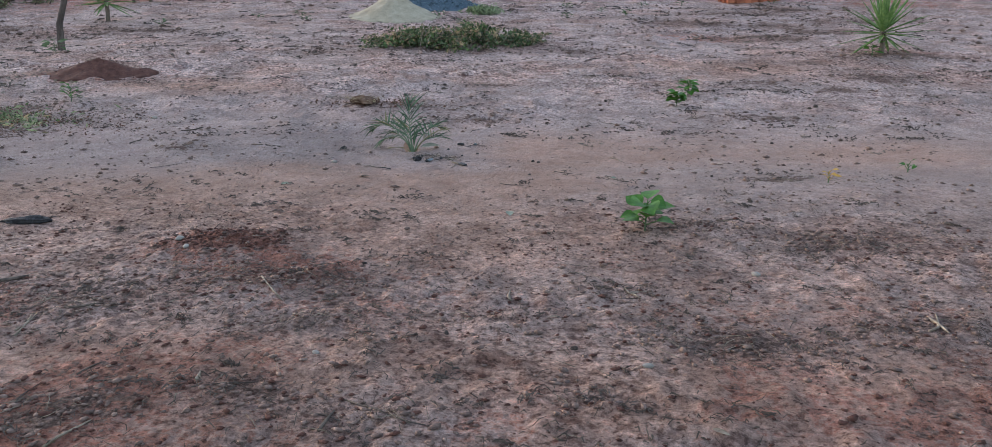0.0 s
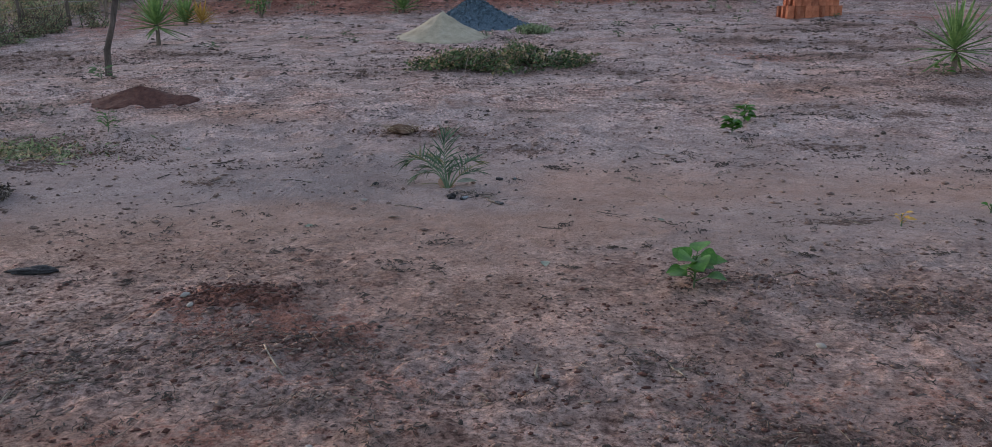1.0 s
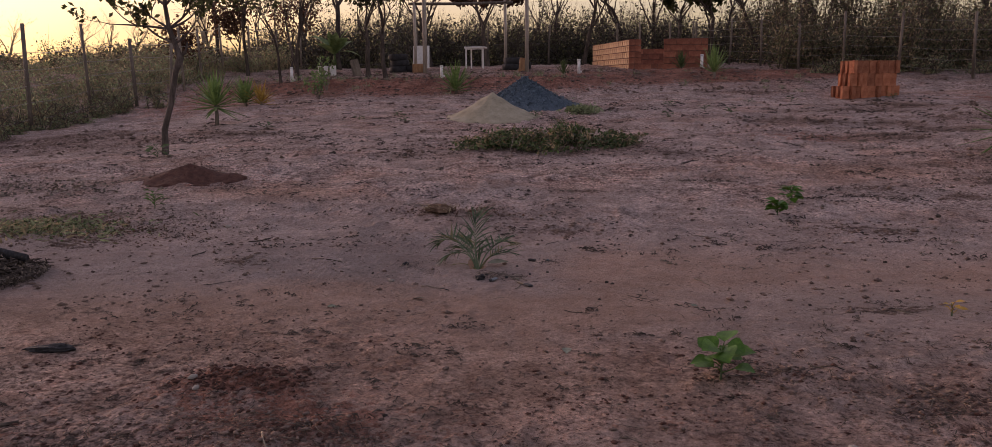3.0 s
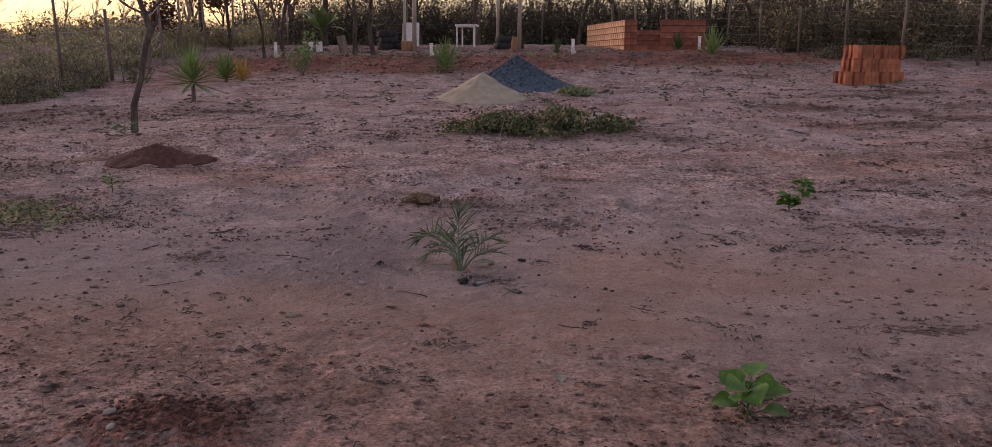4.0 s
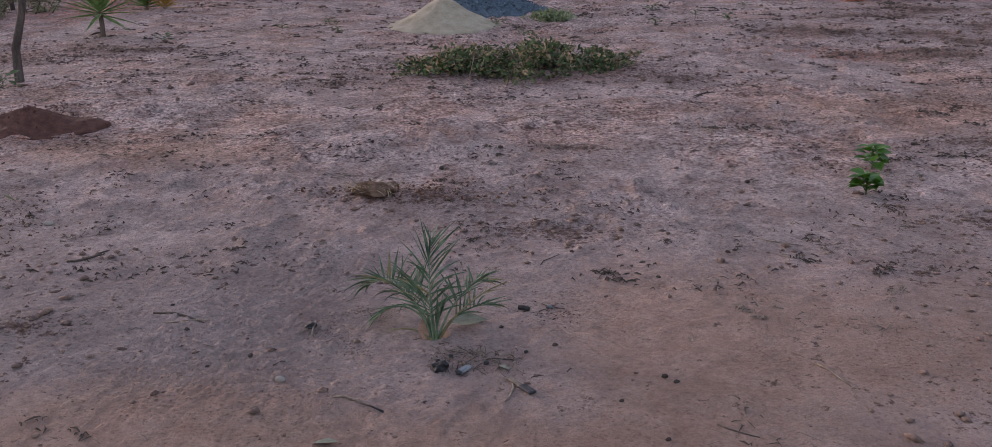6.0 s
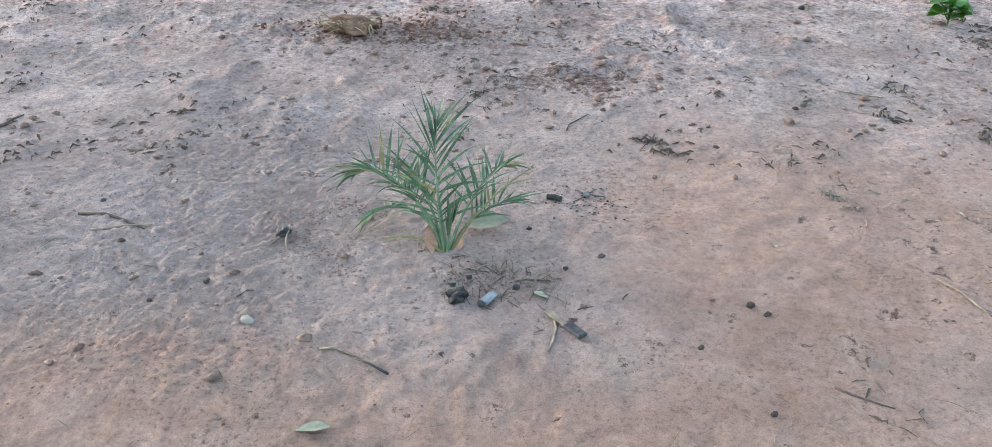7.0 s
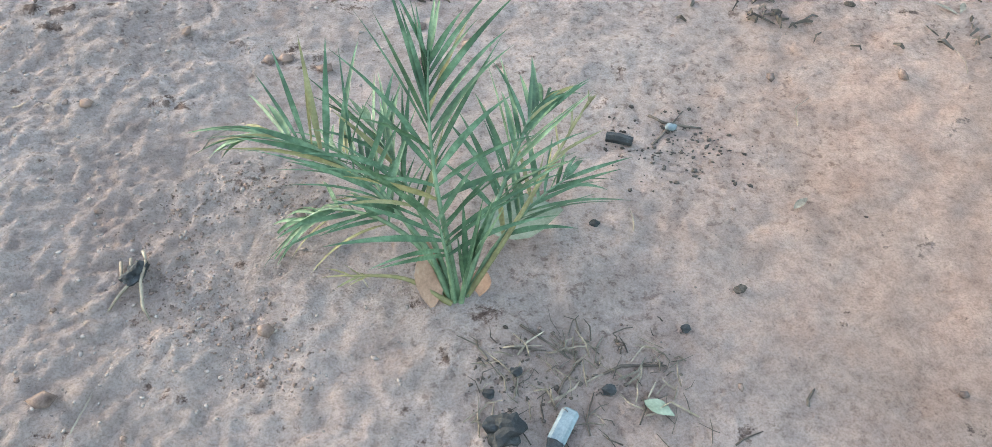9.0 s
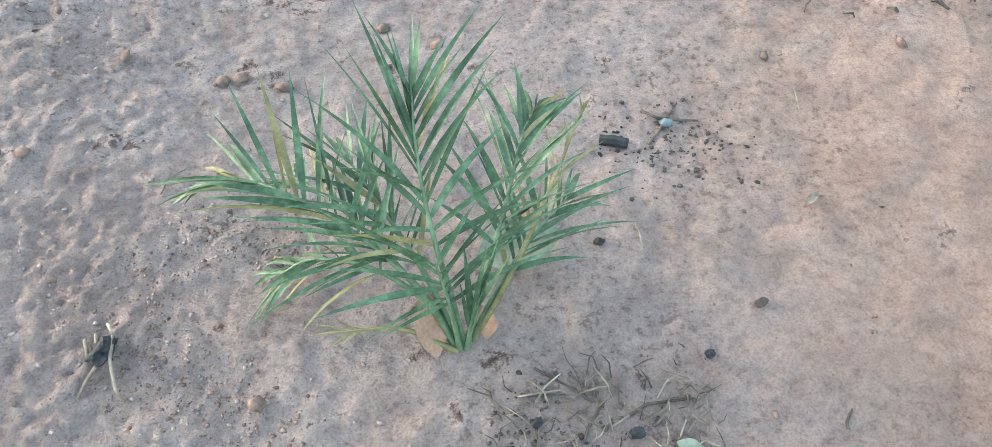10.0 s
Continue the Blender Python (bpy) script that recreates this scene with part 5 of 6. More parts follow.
rows += [(x, 33.5 - 0.2 * x + r.normal() * 0.7 + 0.012 * x * x, r.uniform(0.9, 1.3), r.uniform(2.9, 4.4)) for x in np.arange(5.2, 28, 0.45)]
scrub("scrub", "dense dark scrub behind a wire fence", rows, 950, 0.058, (M_SCRUB, M_SCRUBDRY, 0.6), 94, 12)
rows = [(x, 28.6 - 0.33 * x + r.normal() * 0.35 + 0.012 * x * x, r.uniform(0.3, 0.6), r.uniform(0.25, 0.6)) for x in np.arange(6.2, 20, 0.55)]
scrub("scrub", "low grey-green bushes and dry stalks along a wire fence", rows, 420, 0.034, (M_OLIVE, M_TANLEAF, 0.55), 98, 9)
grass("tall_grass", "dry grass tufts along a wire fence", [(q[0], q[1] + 0.3, q[2], q[3] * 1.2) for q in rows], 26, M_TANLEAF, 99)
rows = [(x, 38.5 + r.normal() * 0.8, r.uniform(0.9, 1.3), r.uniform(1.5, 2.5)) for x in np.arange(-16, 9, 0.5)]
rows += [(x, 48 + r.normal() * 1.0, r.uniform(1.2, 1.8), r.uniform(1.7, 3.1)) for x in np.arange(-14, 34, 0.5)]
rows += [(x, 43 + r.normal() * 1.5, r.uniform(1.2, 1.8), r.uniform(1.7, 2.8)) for x in np.arange(-14, 30, 0.6)]
rows += [(x, 45 + r.normal() * 1.5, r.uniform(1.2, 1.8), r.uniform(1.0, 2.0)) for x in np.arange(-34, -14, 0.8)]
scrub("scrub", "dense dark leafless scrub behind the yard", rows, 500, 0.075, (M_SCRUB, M_GREYTWIG, 0.35), 95, 13)
rows = [(-18 - r.uniform(0, 30), 40 + r.uniform(0, 30), r.uniform(1.5, 2.4), r.uniform(0.8, 1.5)) for k in range(90)]
scrub("scrub", "distant hazy scrub beyond the fence", rows, 300, 0.13, (M_SCRUB, M_SCRUBDRY, 0.5), 96, 6)

# ---- litter on the ground near the walk ----
random.seed(500)
OCT_V = np.array([(1, 0.1, 0), (0.25, 0.95, 0.1), (-0.7, 0.6, 0), (-0.8, -0.5, 0.1), (0.3, -0.9, 0), (0.1, 0.05, 0.8), (0, 0, -0.7)])
OCT_F = np.array([(0, 1, 5), (1, 2, 5), (2, 3, 5), (3, 4, 5), (4, 0, 5), (1, 0, 6), (2, 1, 6), (3, 2, 6), (4, 3, 6), (0, 4, 6)])


def strewn(name, label, category, n, sizes, material, seed, region, dens=None, flat=0.6):
    """Crumbs scattered over a stretch of ground, too many to count."""
    r = np.random.RandomState(seed)
    x0, x1, y0, y1 = region
    x, y = r.uniform(x0, x1, n * 3), r.uniform(y0, y1, n * 3)
    w = np.clip(0.25 + 0.9 * grain(x, y, 1.1, seed) + 0.5 * grain(x, y, 3.0, seed + 1), 0.04, 1)
    if dens is not None:
        w = np.clip(w * 0.25 + dens(x, y), 0, 1)
    if sizes[1] > 0.008:
        w = w * (1 - 0.93 * np.clip(1.6 * blob(x, y, -0.2, 7.0, 0.95, 1.1), 0, 1))
    keep = np.where(r.rand(n * 3) < w)[0][:n]
    x, y = x[keep], y[keep]
    n = len(x)
    s = sizes[0] + (sizes[1] - sizes[0]) * r.rand(n) ** 3
    sc = s[:, None] * np.stack([r.uniform(0.7, 1.5, n), r.uniform(0.6, 1.1, n), r.uniform(0.4, 0.9, n) * flat * 1.4], 1)
    v = OCT_V[None] * (1 + r.uniform(-0.3, 0.3, (n, 7, 1))) * sc[:, None, :]
    a = r.uniform(0, 6.28, n)
    ca, sa = np.cos(a)[:, None], np.sin(a)[:, None]
    vx, vy = v[..., 0] * ca - v[..., 1] * sa, v[..., 0] * sa + v[..., 1] * ca
    v = np.stack([vx + x[:, None], vy + y[:, None], v[..., 2] + (land(x, y) + sc[:, 2] * 0.35)[:, None]], 2).reshape(-1, 3)
    f = (OCT_F[None] + (np.arange(n) * 7)[:, None, None]).reshape(-1, 3)
    me = bpy.data.meshes.new(name)
    me.vertices.add(len(v))
    me.vertices.foreach_set("co", v.ravel().astype(np.float32))
    me.loops.add(f.size)
    me.polygons.add(len(f))
    me.polygons.foreach_set("loop_start", np.arange(0, f.size, 3))
    me.loops.foreach_set("vertex_index", f.ravel().astype(np.int32))
    me.update(calc_edges=True)
    me.materials.append(material)
    return thing(name, label, category, kind="stuff", data=me)


def straws(name, label, n, material, seed, region, lengths, radius, dens=None):
    r = np.random.RandomState(seed)
    x0, x1, y0, y1 = region
    x, y = r.uniform(x0, x1, n * 4), r.uniform(y0, y1, n * 4)
    w = np.clip(0.1 + 0.6 * grain(x, y, 1.1, seed), 0.02, 1)
    if dens is not None:
        w = np.clip(w * 0.3 + dens(x, y), 0, 1)
    keep = np.where(r.rand(n * 4) < w)[0][:n]
    sh = Shape()
    for px, py in zip(x[keep], y[keep]):
        a, l = r.uniform(0, 3.14), r.uniform(*lengths)
        dx, dy, cx, cy = math.cos(a) * l / 2, math.sin(a) * l / 2, r.normal() * l * 0.12, r.normal() * l * 0.12
        k = radius * r.uniform(0.6, 1.3)
        pts = [(px - dx, py - dy), (px + cx, py + cy), (px + dx, py + dy)]
        sh.tube([(u, v, float(land(u, v)) + k * 0.8 + q) for (u, v), q in zip(pts, (0, r.uniform(0, 0.012), r.uniform(0, 0.015)))], [k, k, k * 0.5], 3, caps=False)
    return thing(name, label, "litter", kind="stuff", data=sh.mesh(name, material))


lit = lambda x, y: np.clip(sum(blob(x, y, *q) for q in LITTER), 0, 1)
strewn("soil_crumb", "fine pale crumbs of soil on trodden ground", "soil", 1500, (0.0012, 0.0042), M_CRUMB, 508, (-2.4, 0.9, 5.6, 8.4), lambda x, y: 0.6 * blob(x, y, -1.45, 6.9, 0.6, 0.9))
ARC = [(-0.98, 7.12), (-1.1, 7.14), (-1.2, 7.05), (-1.18, 6.94), (-1.12, 6.86), (-1.05, 6.8), (-0.98, 6.74)]
arc = lambda x, y: np.clip(sum(blob(x, y, cx, cy, 0.075, 0.07) for cx, cy in ARC), 0, 1)
strewn("soil_crumb", "grey broken crumbs round a planting hollow", "soil", 3000, (0.0015, 0.0060), M_GREYCRUMB, 514, (-2.3, -0.75, 6.1, 8.2), lambda x, y: 0.9 * arc(x, y) + 0.3 * np.clip((-1.0 - x) / 0.3, 0, 1))
strewn("soil_crumb", "dark damp crumbs round a planting hollow", "soil", 1800, (0.0015, 0.0055), M_CLOD, 515, (-1.45, -0.8, 6.4, 7.25), lambda x, y: arc(x, y) - 0.2)
straws("dry_straw", "small dark twigs scattered by charcoal", 60, M_BARK, 516, (-0.66, -0.28, 6.55, 6.80), (0.008, 0.05), 0.0013, lambda x, y: 0.8 + 0 * x)
strewn("soil_crumb", "small dry crumbs of soil strewn over the ground", "soil", 4000, (0.0015, 0.0075), M_CLOD, 501, (-2.8, 2.4, 2.2, 8.6), lambda x, y: 0.5 * lit(x, y))
strewn("soil_crumb", "dark crumbs of turned soil on rough ground", "soil", 9000, (0.003, 0.019), M_CLOD, 509, (-2.6, 2.6, 2.2, 5.8), lambda x, y: 0.8 * lit(x, y) + 0.5 * np.clip(grain(x, y, 4.0, 77) - 0.25, 0, 1))
strewn("soil_crumb", "dry crumbs and clods strewn over the yard", "soil", 11000, (0.005, 0.032), M_CLOD, 502, (-6.5, 5.5, 5.0, 17.0), lambda x, y: 0.6 * lit(x, y))
strewn("soil_crumb", "scattered dark crumbs on trodden ground", "soil", 5000, (0.005, 0.022), M_CLOD, 512, (-4.2, 3.8, 3.6, 11.0), lambda x, y: 0.5 * lit(x, y) + 0.5 * np.clip(grain(x, y, 3.2, 78) - 0.2, 0, 1))
strewn("soil_crumb", "reddish crumbs of turned soil on rough ground", "soil", 4000, (0.005, 0.018), M_REDSOIL, 513, (-2.8, 2.6, 2.2, 5.2), lambda x, y: 0.4 * lit(x, y) + 0.5 * np.clip(grain(x, y, 3.0, 79) - 0.2, 0, 1))
strewn("soil_crumb", "clods and dark litter strewn over the far yard", "soil", 6500, (0.012, 0.06), M_CLOD, 503, (-10.0, 10.0, 13.0, 26.0), lambda x, y: 0.6 * lit(x, y))
strewn("soil_crumb", "dark clods and litter over a red bank", "soil", 2600, (0.02, 0.075), M_CLOD, 520, (-11.0, 6.0, 23.0, 29.0), lambda x, y: 0.15 + 0.5 * np.clip(grain(x, y, 0.9, 81), 0, 1))
strewn("soil_crumb", "coarse red crumbs of dug soil", "soil", 900, (0.006, 0.022), M_REDSOIL, 504, (-1.9, -0.8, 3.9, 4.8), lambda x, y: blob(x, y, -1.36, 4.36, 0.3, 0.18) - 0.2)
straws("dry_straw", "fine dry straw and rootlets on the soil", 1300, M_STRAW, 505, (-2.8, 2.6, 2.2, 7.5), (0.03, 0.12), 0.0013, lambda x, y: 0.8 * lit(x, y))
straws("dry_straw", "dark dry litter on the soil", 1800, M_BARK, 506, (-2.8, 2.6, 2.2, 5.7), (0.015, 0.06), 0.0015, lambda x, y: 0.9 * lit(x, y))


def tufts(name, label, n, material, seed, region, per, lengths, radius, reach):
    """Small drifts of dead leaf and root bits, lying close together."""
    r = np.random.RandomState(seed)
    x0, x1, y0, y1 = region
    sh = Shape()
    for k in range(n):
        cx, cy = r.uniform(x0, x1), y0 + (y1 - y0) * r.rand() ** 1.3
        if np.hypot(cx + 0.66, cy - 6.6) < 1.1:
            continue
        size = reach * r.uniform(0.3, 1.0) * (0.7 + cy * 0.045)
        turn = r.uniform(0, 3.14)
        for j in range(r.randint(per[0], per[1])):
            u, v = r.normal() * size, r.normal() * size * 0.35
            px, py = cx + u * math.cos(turn) - v * math.sin(turn), cy + u * math.sin(turn) + v * math.cos(turn)
            a, l = turn + r.normal() * 0.9, r.uniform(*lengths) * (0.6 + cy * 0.06)
            q = radius * r.uniform(0.5, 1.5) * (0.6 + cy * 0.06)
            dx, dy = math.cos(a) * l / 2, math.sin(a) * l / 2
            z = float(land(px, py))
            sh.tube([(px - dx, py - dy, z + q * 0.5), (px + r.normal() * l * 0.15, py + r.normal() * l * 0.15, z + q + r.uniform(0, 0.01)), (px + dx, py + dy, z + q * 0.6)], [q * 0.5, q, q * 0.4], 3, caps=False)
    return thing(name, label, "litter", kind="stuff", data=sh.mesh(name, material))


tufts("dry_litter", "dark drifts of dead leaf bits over the yard", 420, M_BARK, 507, (-8.0, 8.0, 7.6, 22.0), (5, 22), (0.012, 0.05), 0.0045, 0.15)
tufts("dry_litter", "brown drifts of dead grass bits over the yard", 150, M_TWIG, 510, (-6.0, 6.0, 7.0, 16.0), (4, 18), (0.012, 0.055), 0.0035, 0.14)
tufts("dry_litter", "dark leaf bits and rootlets on crumbly soil", 190, M_BARK, 511, (-2.8, 2.8, 2.2, 6.2), (4, 20), (0.012, 0.06), 0.0036, 0.10)


def stick(x0, y0, x1, y1, k, mat, label, name="stick"):
    p, q = on(x0, y0), on(x1, y1)
    d = q - p
    side = Vector((-d.y, d.x, 0)) * rnd(-0.12, 0.12)
    z = (p + q) / 2
    pts = [p + UP * k * 0.7, p.lerp(q, 0.3) + side, p.lerp(q, 0.68) + side * 0.6, q + UP * k * 0.6]
    pts = [Vector((v.x, v.y, max(v.z, float(land(v.x, v.y)) + k * 0.6))) - z for v in pts]
    thing(name, label, "stick", "sticks on the ground", at=z, data=Shape().tube(pts, [k, k * 0.95, k * 0.8, k * 0.45], 6).mesh(name, mat, smooth=True))


PALE = [(-0.32, 6.5, -0.34, 6.35, 4), (-0.98, 6.33, -0.86, 6.3, 4), (-1.92, 6.94, -1.71, 6.97, 5), (0.99, 8.34, 1.22, 8.24, 4), (0.88, 6.74, 0.96, 6.53, 4), (-1.04, 3.76, -0.89, 3.52, 5), (0.07, 3.56, 0.07, 3.69, 6),
        (-1.79, 3.1, -1.85, 3.33, 4), (-1.28, 2.31, -1.22, 2.48, 5), (1.75, 3.36, 1.75, 3.2, 7), (1.69, 3.23, 1.8, 3.41, 6), (-1.81, 3.14, -1.84, 3.36, 4), (-0.99, 2.75, -1.0, 2.82, 7), (0.58, 3.73, 0.63, 3.59, 5)]
DARK = [(-0.25, 7.87, -0.15, 8.04, 5), (-0.23, 7.33, -0.12, 7.29, 6), (-0.24, 7.24, -0.15, 7.34, 4), (0.41, 6.22, 0.54, 6.14, 6), (-2.79, 7.83, -2.71, 7.98, 8), (-2.22, 3.72, -2.11, 3.8, 13), (0.76, 4.64, 1.06, 4.71, 5),
        (1.26, 4.88, 1.41, 4.84, 7), (-2.01, 7.05, -1.73, 6.95, 7), (-2.84, 7.76, -2.69, 7.89, 8), (-3.02, 7.09, -3.0, 7.28, 9), (-2.5, 6.19, -2.32, 6.32, 5), (0.02, 5.84, 0.18, 5.78, 5), (-1.74, 3.38, -1.6, 3.43, 7)]
DARK2 = [(-0.52, 6.66, -0.47, 6.72, 4), (-0.44, 6.69, -0.33, 6.7, 5), (-0.11, 6.61, -0.09, 6.64, 5), (-0.25, 6.55, -0.2, 6.57, 3), (-0.48, 6.58, -0.46, 6.66, 3), (-0.57, 6.79, -0.49, 6.72, 4), (-0.6, 6.75, -0.53, 6.74, 4),
         (-0.56, 2.53, -0.46, 2.48, 6), (-0.47, 2.62, -0.3, 2.49, 6), (-0.3, 2.49, -0.18, 2.44, 5), (-0.51, 2.41, -0.49, 2.55, 7), (-1.5, 2.56, -1.5, 2.72, 5), (-1.41, 2.79, -1.37, 2.89, 6), (-1.33, 2.74, -1.23, 2.74, 5),
         (0.54, 3.63, 0.62, 3.6, 5), (-0.28, 2.67, -0.24, 2.59, 5), (-0.99, 2.7, -0.69, 2.75, 4), (-1.29, 6.57, -1.25, 6.61, 4)]
for x0, y0, x1, y1, k in PALE:
    stick(x0, y0, x1, y1, k / 1000, M_STRAW, "bleached dry stick lying on the soil")
for x0, y0, x1, y1, k in DARK + DARK2:
    stick(x0, y0, x1, y1, k / (1700 if k < 7 else 1200), M_BARK, "dark dry twig lying on the soil")

CLOD = [Shape().lump((0, 0, 0.25), (1.0, 0.75, 0.6), s, 0.6, 2).mesh("clod", M_DARKCLOD) for s in (3, 8)]
for k, (x, y) in enumerate([(-1.55, 6.54), (-1.41, 6.65), (-1.97, 7.16), (-0.16, 6.85), (0.27, 6.59), (0.36, 7.7), (0.82, 8.13), (-0.08, 8.08), (-1.83, 7.61), (-1.77, 6.86), (0.09, 6.38), (0.31, 6.54), (-1.05, 9.8), (0.78, 8.1),
                            (-0.64, 10.35), (-0.64, 10.16), (0.23, 6.11), (-3.04, 5.77), (-2.57, 5.78), (-1.11, 3.54), (-0.63, 4.07), (1.57, 5.3), (2.46, 8.49), (2.35, 7.44), (1.16, 9.51), (3.22, 9.06), (4.03, 8.66), (3.37, 9.31),
                            (1.51, 6.06), (0.3, 3.05), (1.6, 4.37), (-0.18, 3.19)]):
    far = 1.0 + max(0, y - 7.5) * 0.35
    s = rnd(0.010, 0.016) * far
    ob = thing("clod", "dark dry clod lying on the soil", "clod", "clods", at=on(x, y) , data=CLOD[k % 2])
    ob.matrix_world = pose(x, y, float(land(x, y)), 0, 0, rnd(0, 360)) @ Matrix.Diagonal((s, s, s * 1.1, 1))
PEB = Shape().lump((0, 0, 0.3), (1.0, 0.6, 0.5), 5, 0.25, 2).mesh("pebble", M_PEBBLE, smooth=True)
for x, y, s in ((-1.22, 6.45, 0.026), (1.22, 3.94, 0.024), (-1.61, 4.32, 0.028), (-1.54, 4.21, 0.024), (-3.35, 8.45, 0.035), (-0.64, 2.99, 0.018), (0.54, 2.87, 0.02)):
    ob = thing("pebble", "smooth pale pebble on the soil", "pebble", "pebbles", at=on(x, y), data=PEB)
    ob.matrix_world = pose(x, y, float(land(x, y)), 0, 0, rnd(0, 180)) @ Matrix.Diagonal((s, s, s, 1))
for k, (x, y, s) in enumerate(((-0.36, 6.62, 0.055), (-0.93, 6.02, 0.09), (0.81, 5.98, 0.05), (0.42, 6.94, 0.05), (0.65, 7.68, 0.05), (0.02, 7.05, 0.05), (0.08, 5.04, 0.09), (0.24, 3.36, 0.05), (0.61, 3.66, 0.06), (0.68, 2.4, 0.06), (1.08, 8.07, 0.06), (0.61, 7.68, 0.06), (-1.42, 5.77, 0.07))):
    a = rnd(0, 6.28)
    sh = Shape()
    oval(sh, (-math.cos(a) * s / 2, -math.sin(a) * s / 2, 0.006), (math.cos(a), math.sin(a), 0.12), s, s * (0.55 if k in (0, 1, 2, 6, 12) else 0.32), 0.3, rnd(-0.3, 0.3))
    thing("fallen_leaf", "small curled grey-green fallen leaf", "leaf", "fallen leaves", at=on(x, y), data=sh.mesh("fallen_leaf", M_GREYLEAF if k in (0, 1, 2, 6, 12) else M_STRAW, smooth=True))

ch = thing("charcoal_lump", "black charcoal lump on the soil", "charcoal", at=on(-0.615, 6.595), data=Shape().lump((0, 0, 0.016), (0.030, 0.023, 0.022), 3, 0.8, 3).mesh("charcoal_lump", M_CHAR))
st = thing("grey_stone", "blue-grey split stone on the soil", "stone", at=pose(*on(-0.52, 6.60), 0, 0, 58))
part("face", Shape().box((-0.036, -0.015, -0.004), (0.034, 0.015, 0.014), bevel=0.006), M_GREYSTONE, st)
part("burnt_end", Shape().lump((-0.036, 0, 0.006), (0.014, 0.016, 0.012), 4, 0.4, 1), M_CHAR, st, "charred black end")
bk = thing("bark_strip", "strip of bark, pale at one end and charred at the other", "bark", at=pose(*on(-0.285, 6.47), 0, 0, -50))
part("pale_end", Shape().box((-0.09, -0.011, 0.002), (0.0, 0.011, 0.010), bevel=0.003), M_STRAW, bk, "bleached end")
part("burnt_end", Shape().box((-0.002, -0.017, 0.001), (0.075, 0.018, 0.014), bevel=0.005), M_CHAR, bk, "charred black end")
sk = thing("burnt_stick", "thin stick with a charred end", "stick", at=on(-0.82, 6.26), data=Shape().tube([(-0.05, 0.03, 0.008), (0.0, 0.0, 0.012), (0.05, -0.035, 0.01)], [0.003, 0.0035, 0.004], 6).mesh("burnt_stick", M_CHAR, smooth=True))
for k, (x, y, q) in enumerate(((-0.585, 6.70, 0.011), (-0.635, 6.665, 0.010), (-0.435, 6.66, 0.012), (-0.28, 6.77, 0.009), (-0.40, 7.02, 0.010))):
    thing("charcoal_lump", "small black charcoal bit among straws", "charcoal", "charcoal bits", at=on(x, y), data=Shape().lump((0, 0, q * 0.5), (q, q * 0.8, q * 0.7), 11 + k, 0.6, 2).mesh("charcoal_lump", M_CHAR))
straws("dry_straw", "pale broken straws among charcoal bits", 70, M_STRAW, 517, (-0.66, -0.30, 6.60, 6.76), (0.02, 0.07), 0.0016, lambda x, y: 0.9 + 0 * x)
strewn("soil_crumb", "moss-dark crumbs among burnt straws", "soil", 140, (0.002, 0.006), M_DARKCLOD, 518, (-0.68, -0.28, 6.55, 6.80), lambda x, y: blob(x, y, -0.55, 6.68, 0.12, 0.08))
strewn("soil_crumb", "dark crumbs by twigs and a shell", "soil", 300, (0.002, 0.007), M_DARKCLOD, 519, (-0.36, -0.02, 7.1, 7.4), lambda x, y: 0.8 * blob(x, y, -0.2, 7.24, 0.1, 0.07))
thing("charcoal_lump", "short black charred stub on the soil", "charcoal", at=pose(*on(-0.31, 7.25), 0, 0, -20), data=Shape().tube([(-0.028, 0, 0.010), (0.0, 0, 0.012), (0.028, 0, 0.010)], [0.011, 0.012, 0.010], 7).mesh("charcoal_lump", M_CHAR))
nt = thing("snail_shell", "small glossy grey and white shell among twigs", "shell", at=on(-0.19, 7.285), data=Shape().lump((0, 0, 0.009), (0.014, 0.009, 0.009), 6, 0.3, 2).mesh("snail_shell", M_GREYSTONE, smooth=True))
lg = thing("wood_chunk", "dark weathered chunk of wood on the soil", "wood", at=pose(*on(-2.6, 4.72), 0, 0, 10))
part("billet", Shape().lump((0, 0, 0.016), (0.125, 0.034, 0.022), 4, 0.45, 3), M_CHAR, lg)
part("splinter", Shape().blade((0.07, 0.01, 0.02), (1, 0.2, 0.25), 0.09, 0.03, 0.3, None, 4), M_BARK, lg)
rt = thing("root_stub", "dark split root stub with pale trailing straws", "root", at=on(-1.235, 6.935))
part("stub", Shape().lump((0, 0, 0.012), (0.017, 0.026, 0.013), 2, 0.8, 3, turn=-0.4), M_CHAR, rt)
for k, pts in enumerate((((0.016, 0.02, 0.02), (0.012, -0.02, 0.014), (0.022, -0.07, 0.006), (0.04, -0.10, 0.004)), ((0.0, -0.015, 0.014), (-0.02, -0.045, 0.010), (-0.035, -0.075, 0.004)), ((-0.03, 0.025, 0.012), (-0.024, -0.005, 0.008), (-0.02, -0.02, 0.006)),
                         ((-0.012, 0.03, 0.016), (-0.010, 0.0, 0.012)), ((0.006, 0.045, 0.018), (0.016, 0.02, 0.02)))):
    part("straw", Shape().tube(pts, [0.0035] + [0.003] * (len(pts) - 2) + [0.0016], 5), M_STRAW, rt, smooth=True)

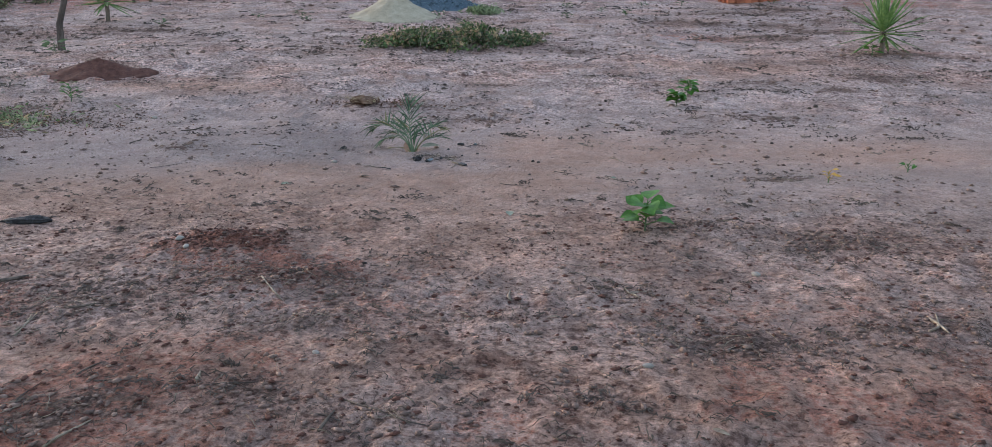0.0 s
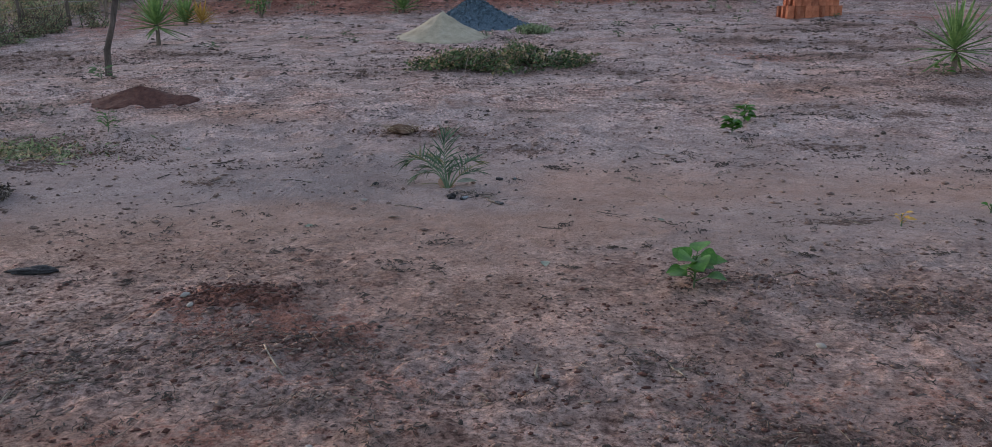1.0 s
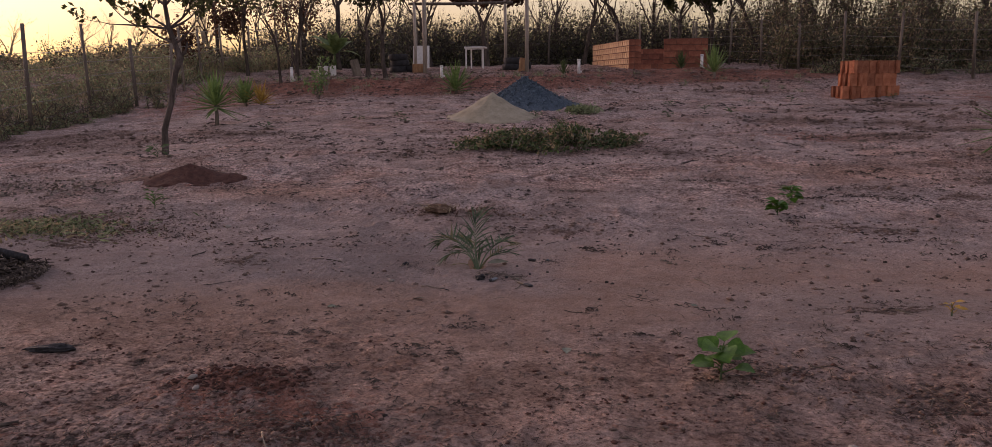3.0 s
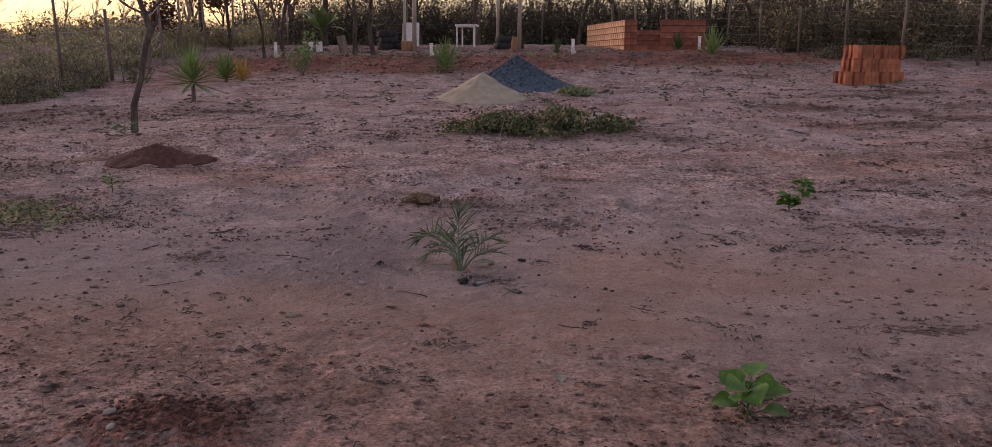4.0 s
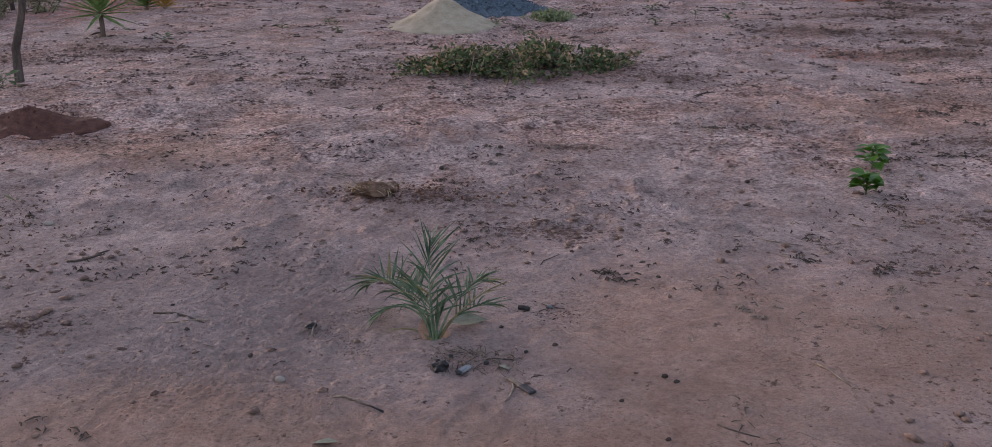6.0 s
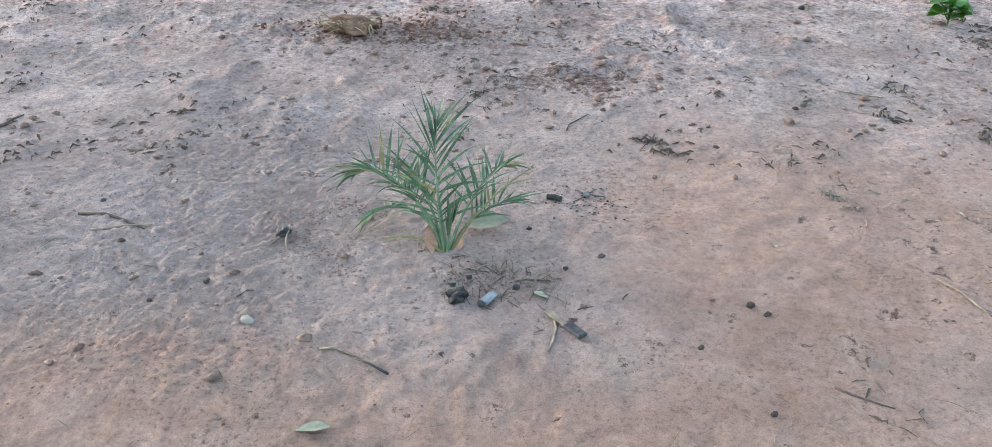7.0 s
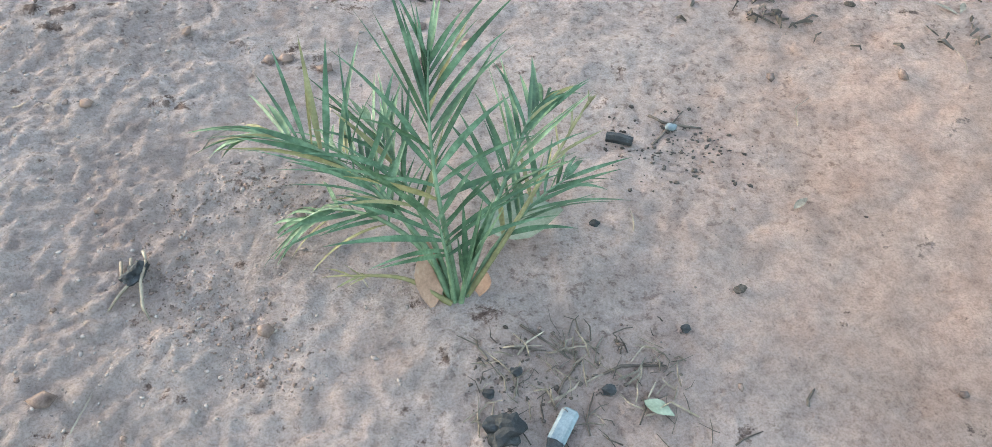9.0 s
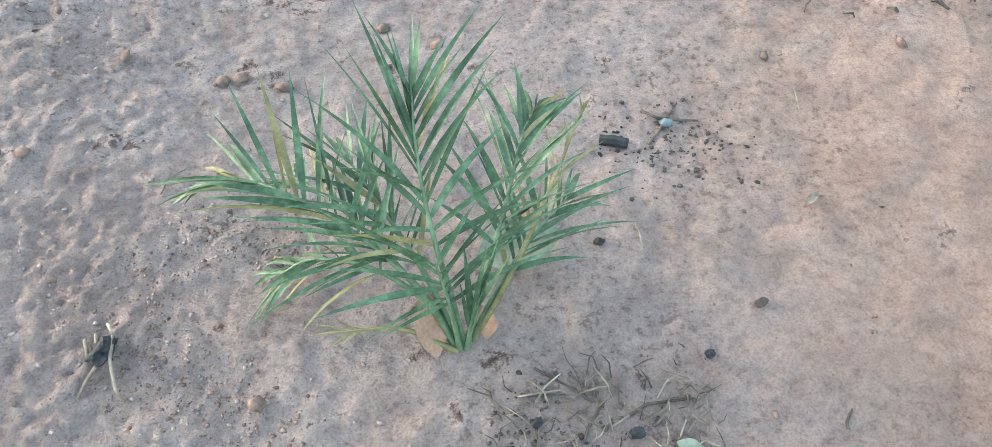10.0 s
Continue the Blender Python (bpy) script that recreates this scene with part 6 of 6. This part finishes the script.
# brush heap and leaf litter at the side
r = np.random.RandomState(33)
bh = thing("brush_heap", "dark heap of cut brush and dry leaves", "brush heap", at=on(-4.4, 6.18))
sh = Shape()
for k in range(130):
    a, rr = r.uniform(0, 6.28), r.uniform(0, 0.62)
    c = Vector((math.cos(a) * rr, math.sin(a) * rr * 0.8, r.uniform(0.03, 0.19) * (1 - rr / 0.75)))
    d = Vector((r.normal(), r.normal(), r.normal() * 0.25)).normalized() * r.uniform(0.1, 0.28)
    lo = c - d
    lo.z = max(lo.z, 0.01)
    sh.tube([lo, c + Vector(r.normal(size=3)) * 0.02, c + d], [0.008, 0.006, 0.003], 4)
part("branches", sh, M_BARK, bh)
c = r.normal(size=(6400, 3)) * (0.30, 0.24, 0.0)
c[:, :2] /= np.maximum(1, np.hypot(c[:, 0], c[:, 1]) / 0.62)[:, None]
c[:, 2] = np.abs(r.normal(size=6400)) * 0.08 * np.clip(1.2 - np.hypot(c[:, 0], c[:, 1]) / 0.7, 0.1, 1) + 0.01
part("foliage", quads_mesh("foliage", c[::2], 0.013, M_DARKCLOD, 34, 3.6), None, bh)
part("log", Shape().tube([(-0.75, 0.22, 0.10), (-0.3, 0.25, 0.16), (0.1, 0.27, 0.16), (0.42, 0.26, 0.11)], [0.04, 0.045, 0.042, 0.028], 9), M_CHAR, bh, "charred black log", smooth=True)
part("dead_leaves", quads_mesh("dead_leaves", c[1::2], 0.013, M_TWIG, 35, 3.6), None, bh, "blackened dead leaves")
for nm, cx, cy, sx2, sy2, n, mat, size in (("leaf_litter", -5.1, 7.9, 0.38, 0.22, 520, M_TANLEAF, 0.018), ("leaf_litter", -4.95, 8.05, 0.38, 0.24, 620, M_OLIVE, 0.018), ("leaf_litter", -4.95, 8.0, 0.4, 0.25, 500, M_VINE, 0.02), ("leaf_litter", -4.5, 8.4, 0.6, 0.35, 500, M_TWIG, 0.013),
                                           ("leaf_litter", -4.2, 8.1, 0.6, 0.4, 900, M_RUSTLEAF, 0.012), ("leaf_litter", -6.6, 10.3, 0.6, 0.3, 300, M_TWIG, 0.03), ("leaf_litter", -1.2, 8.98, 0.33, 0.10, 260, M_RUSTLEAF, 0.016)):
    x, y = cx + r.normal(size=n) * sx2, cy + r.normal(size=n) * sy2
    z = land(x, y) + np.abs(r.normal(size=n)) * 0.02 + 0.006
    thing(nm, "scattered dry and green fallen leaves on soil", "leaf litter", kind="stuff", data=quads_mesh(nm, np.stack([x, y, z], 1), size, mat, int(n + cx), 4.5 if mat in (M_OLIVE, M_TANLEAF) else 1.8, 0.5))
rc = thing("root_clump", "brown dead grass root clump on a low rise", "root", at=on(-1.38, 8.95))
part("clod", Shape().lump((0, 0, 0.03), (0.13, 0.08, 0.04), 9, 0.9, 3), M_ROOT, rc)
sh = Shape()
for k in range(90):
    a = r.uniform(0, 6.28)
    sh.blade((r.normal() * 0.09, r.normal() * 0.05, 0.04), (math.cos(a), math.sin(a), r.uniform(0.1, 1.2)), r.uniform(0.06, 0.16), 0.008, r.uniform(0.3, 1.2), None, 3)
tagged(part("dead_grass", sh, M_TANLEAF, rc), kind="stuff")
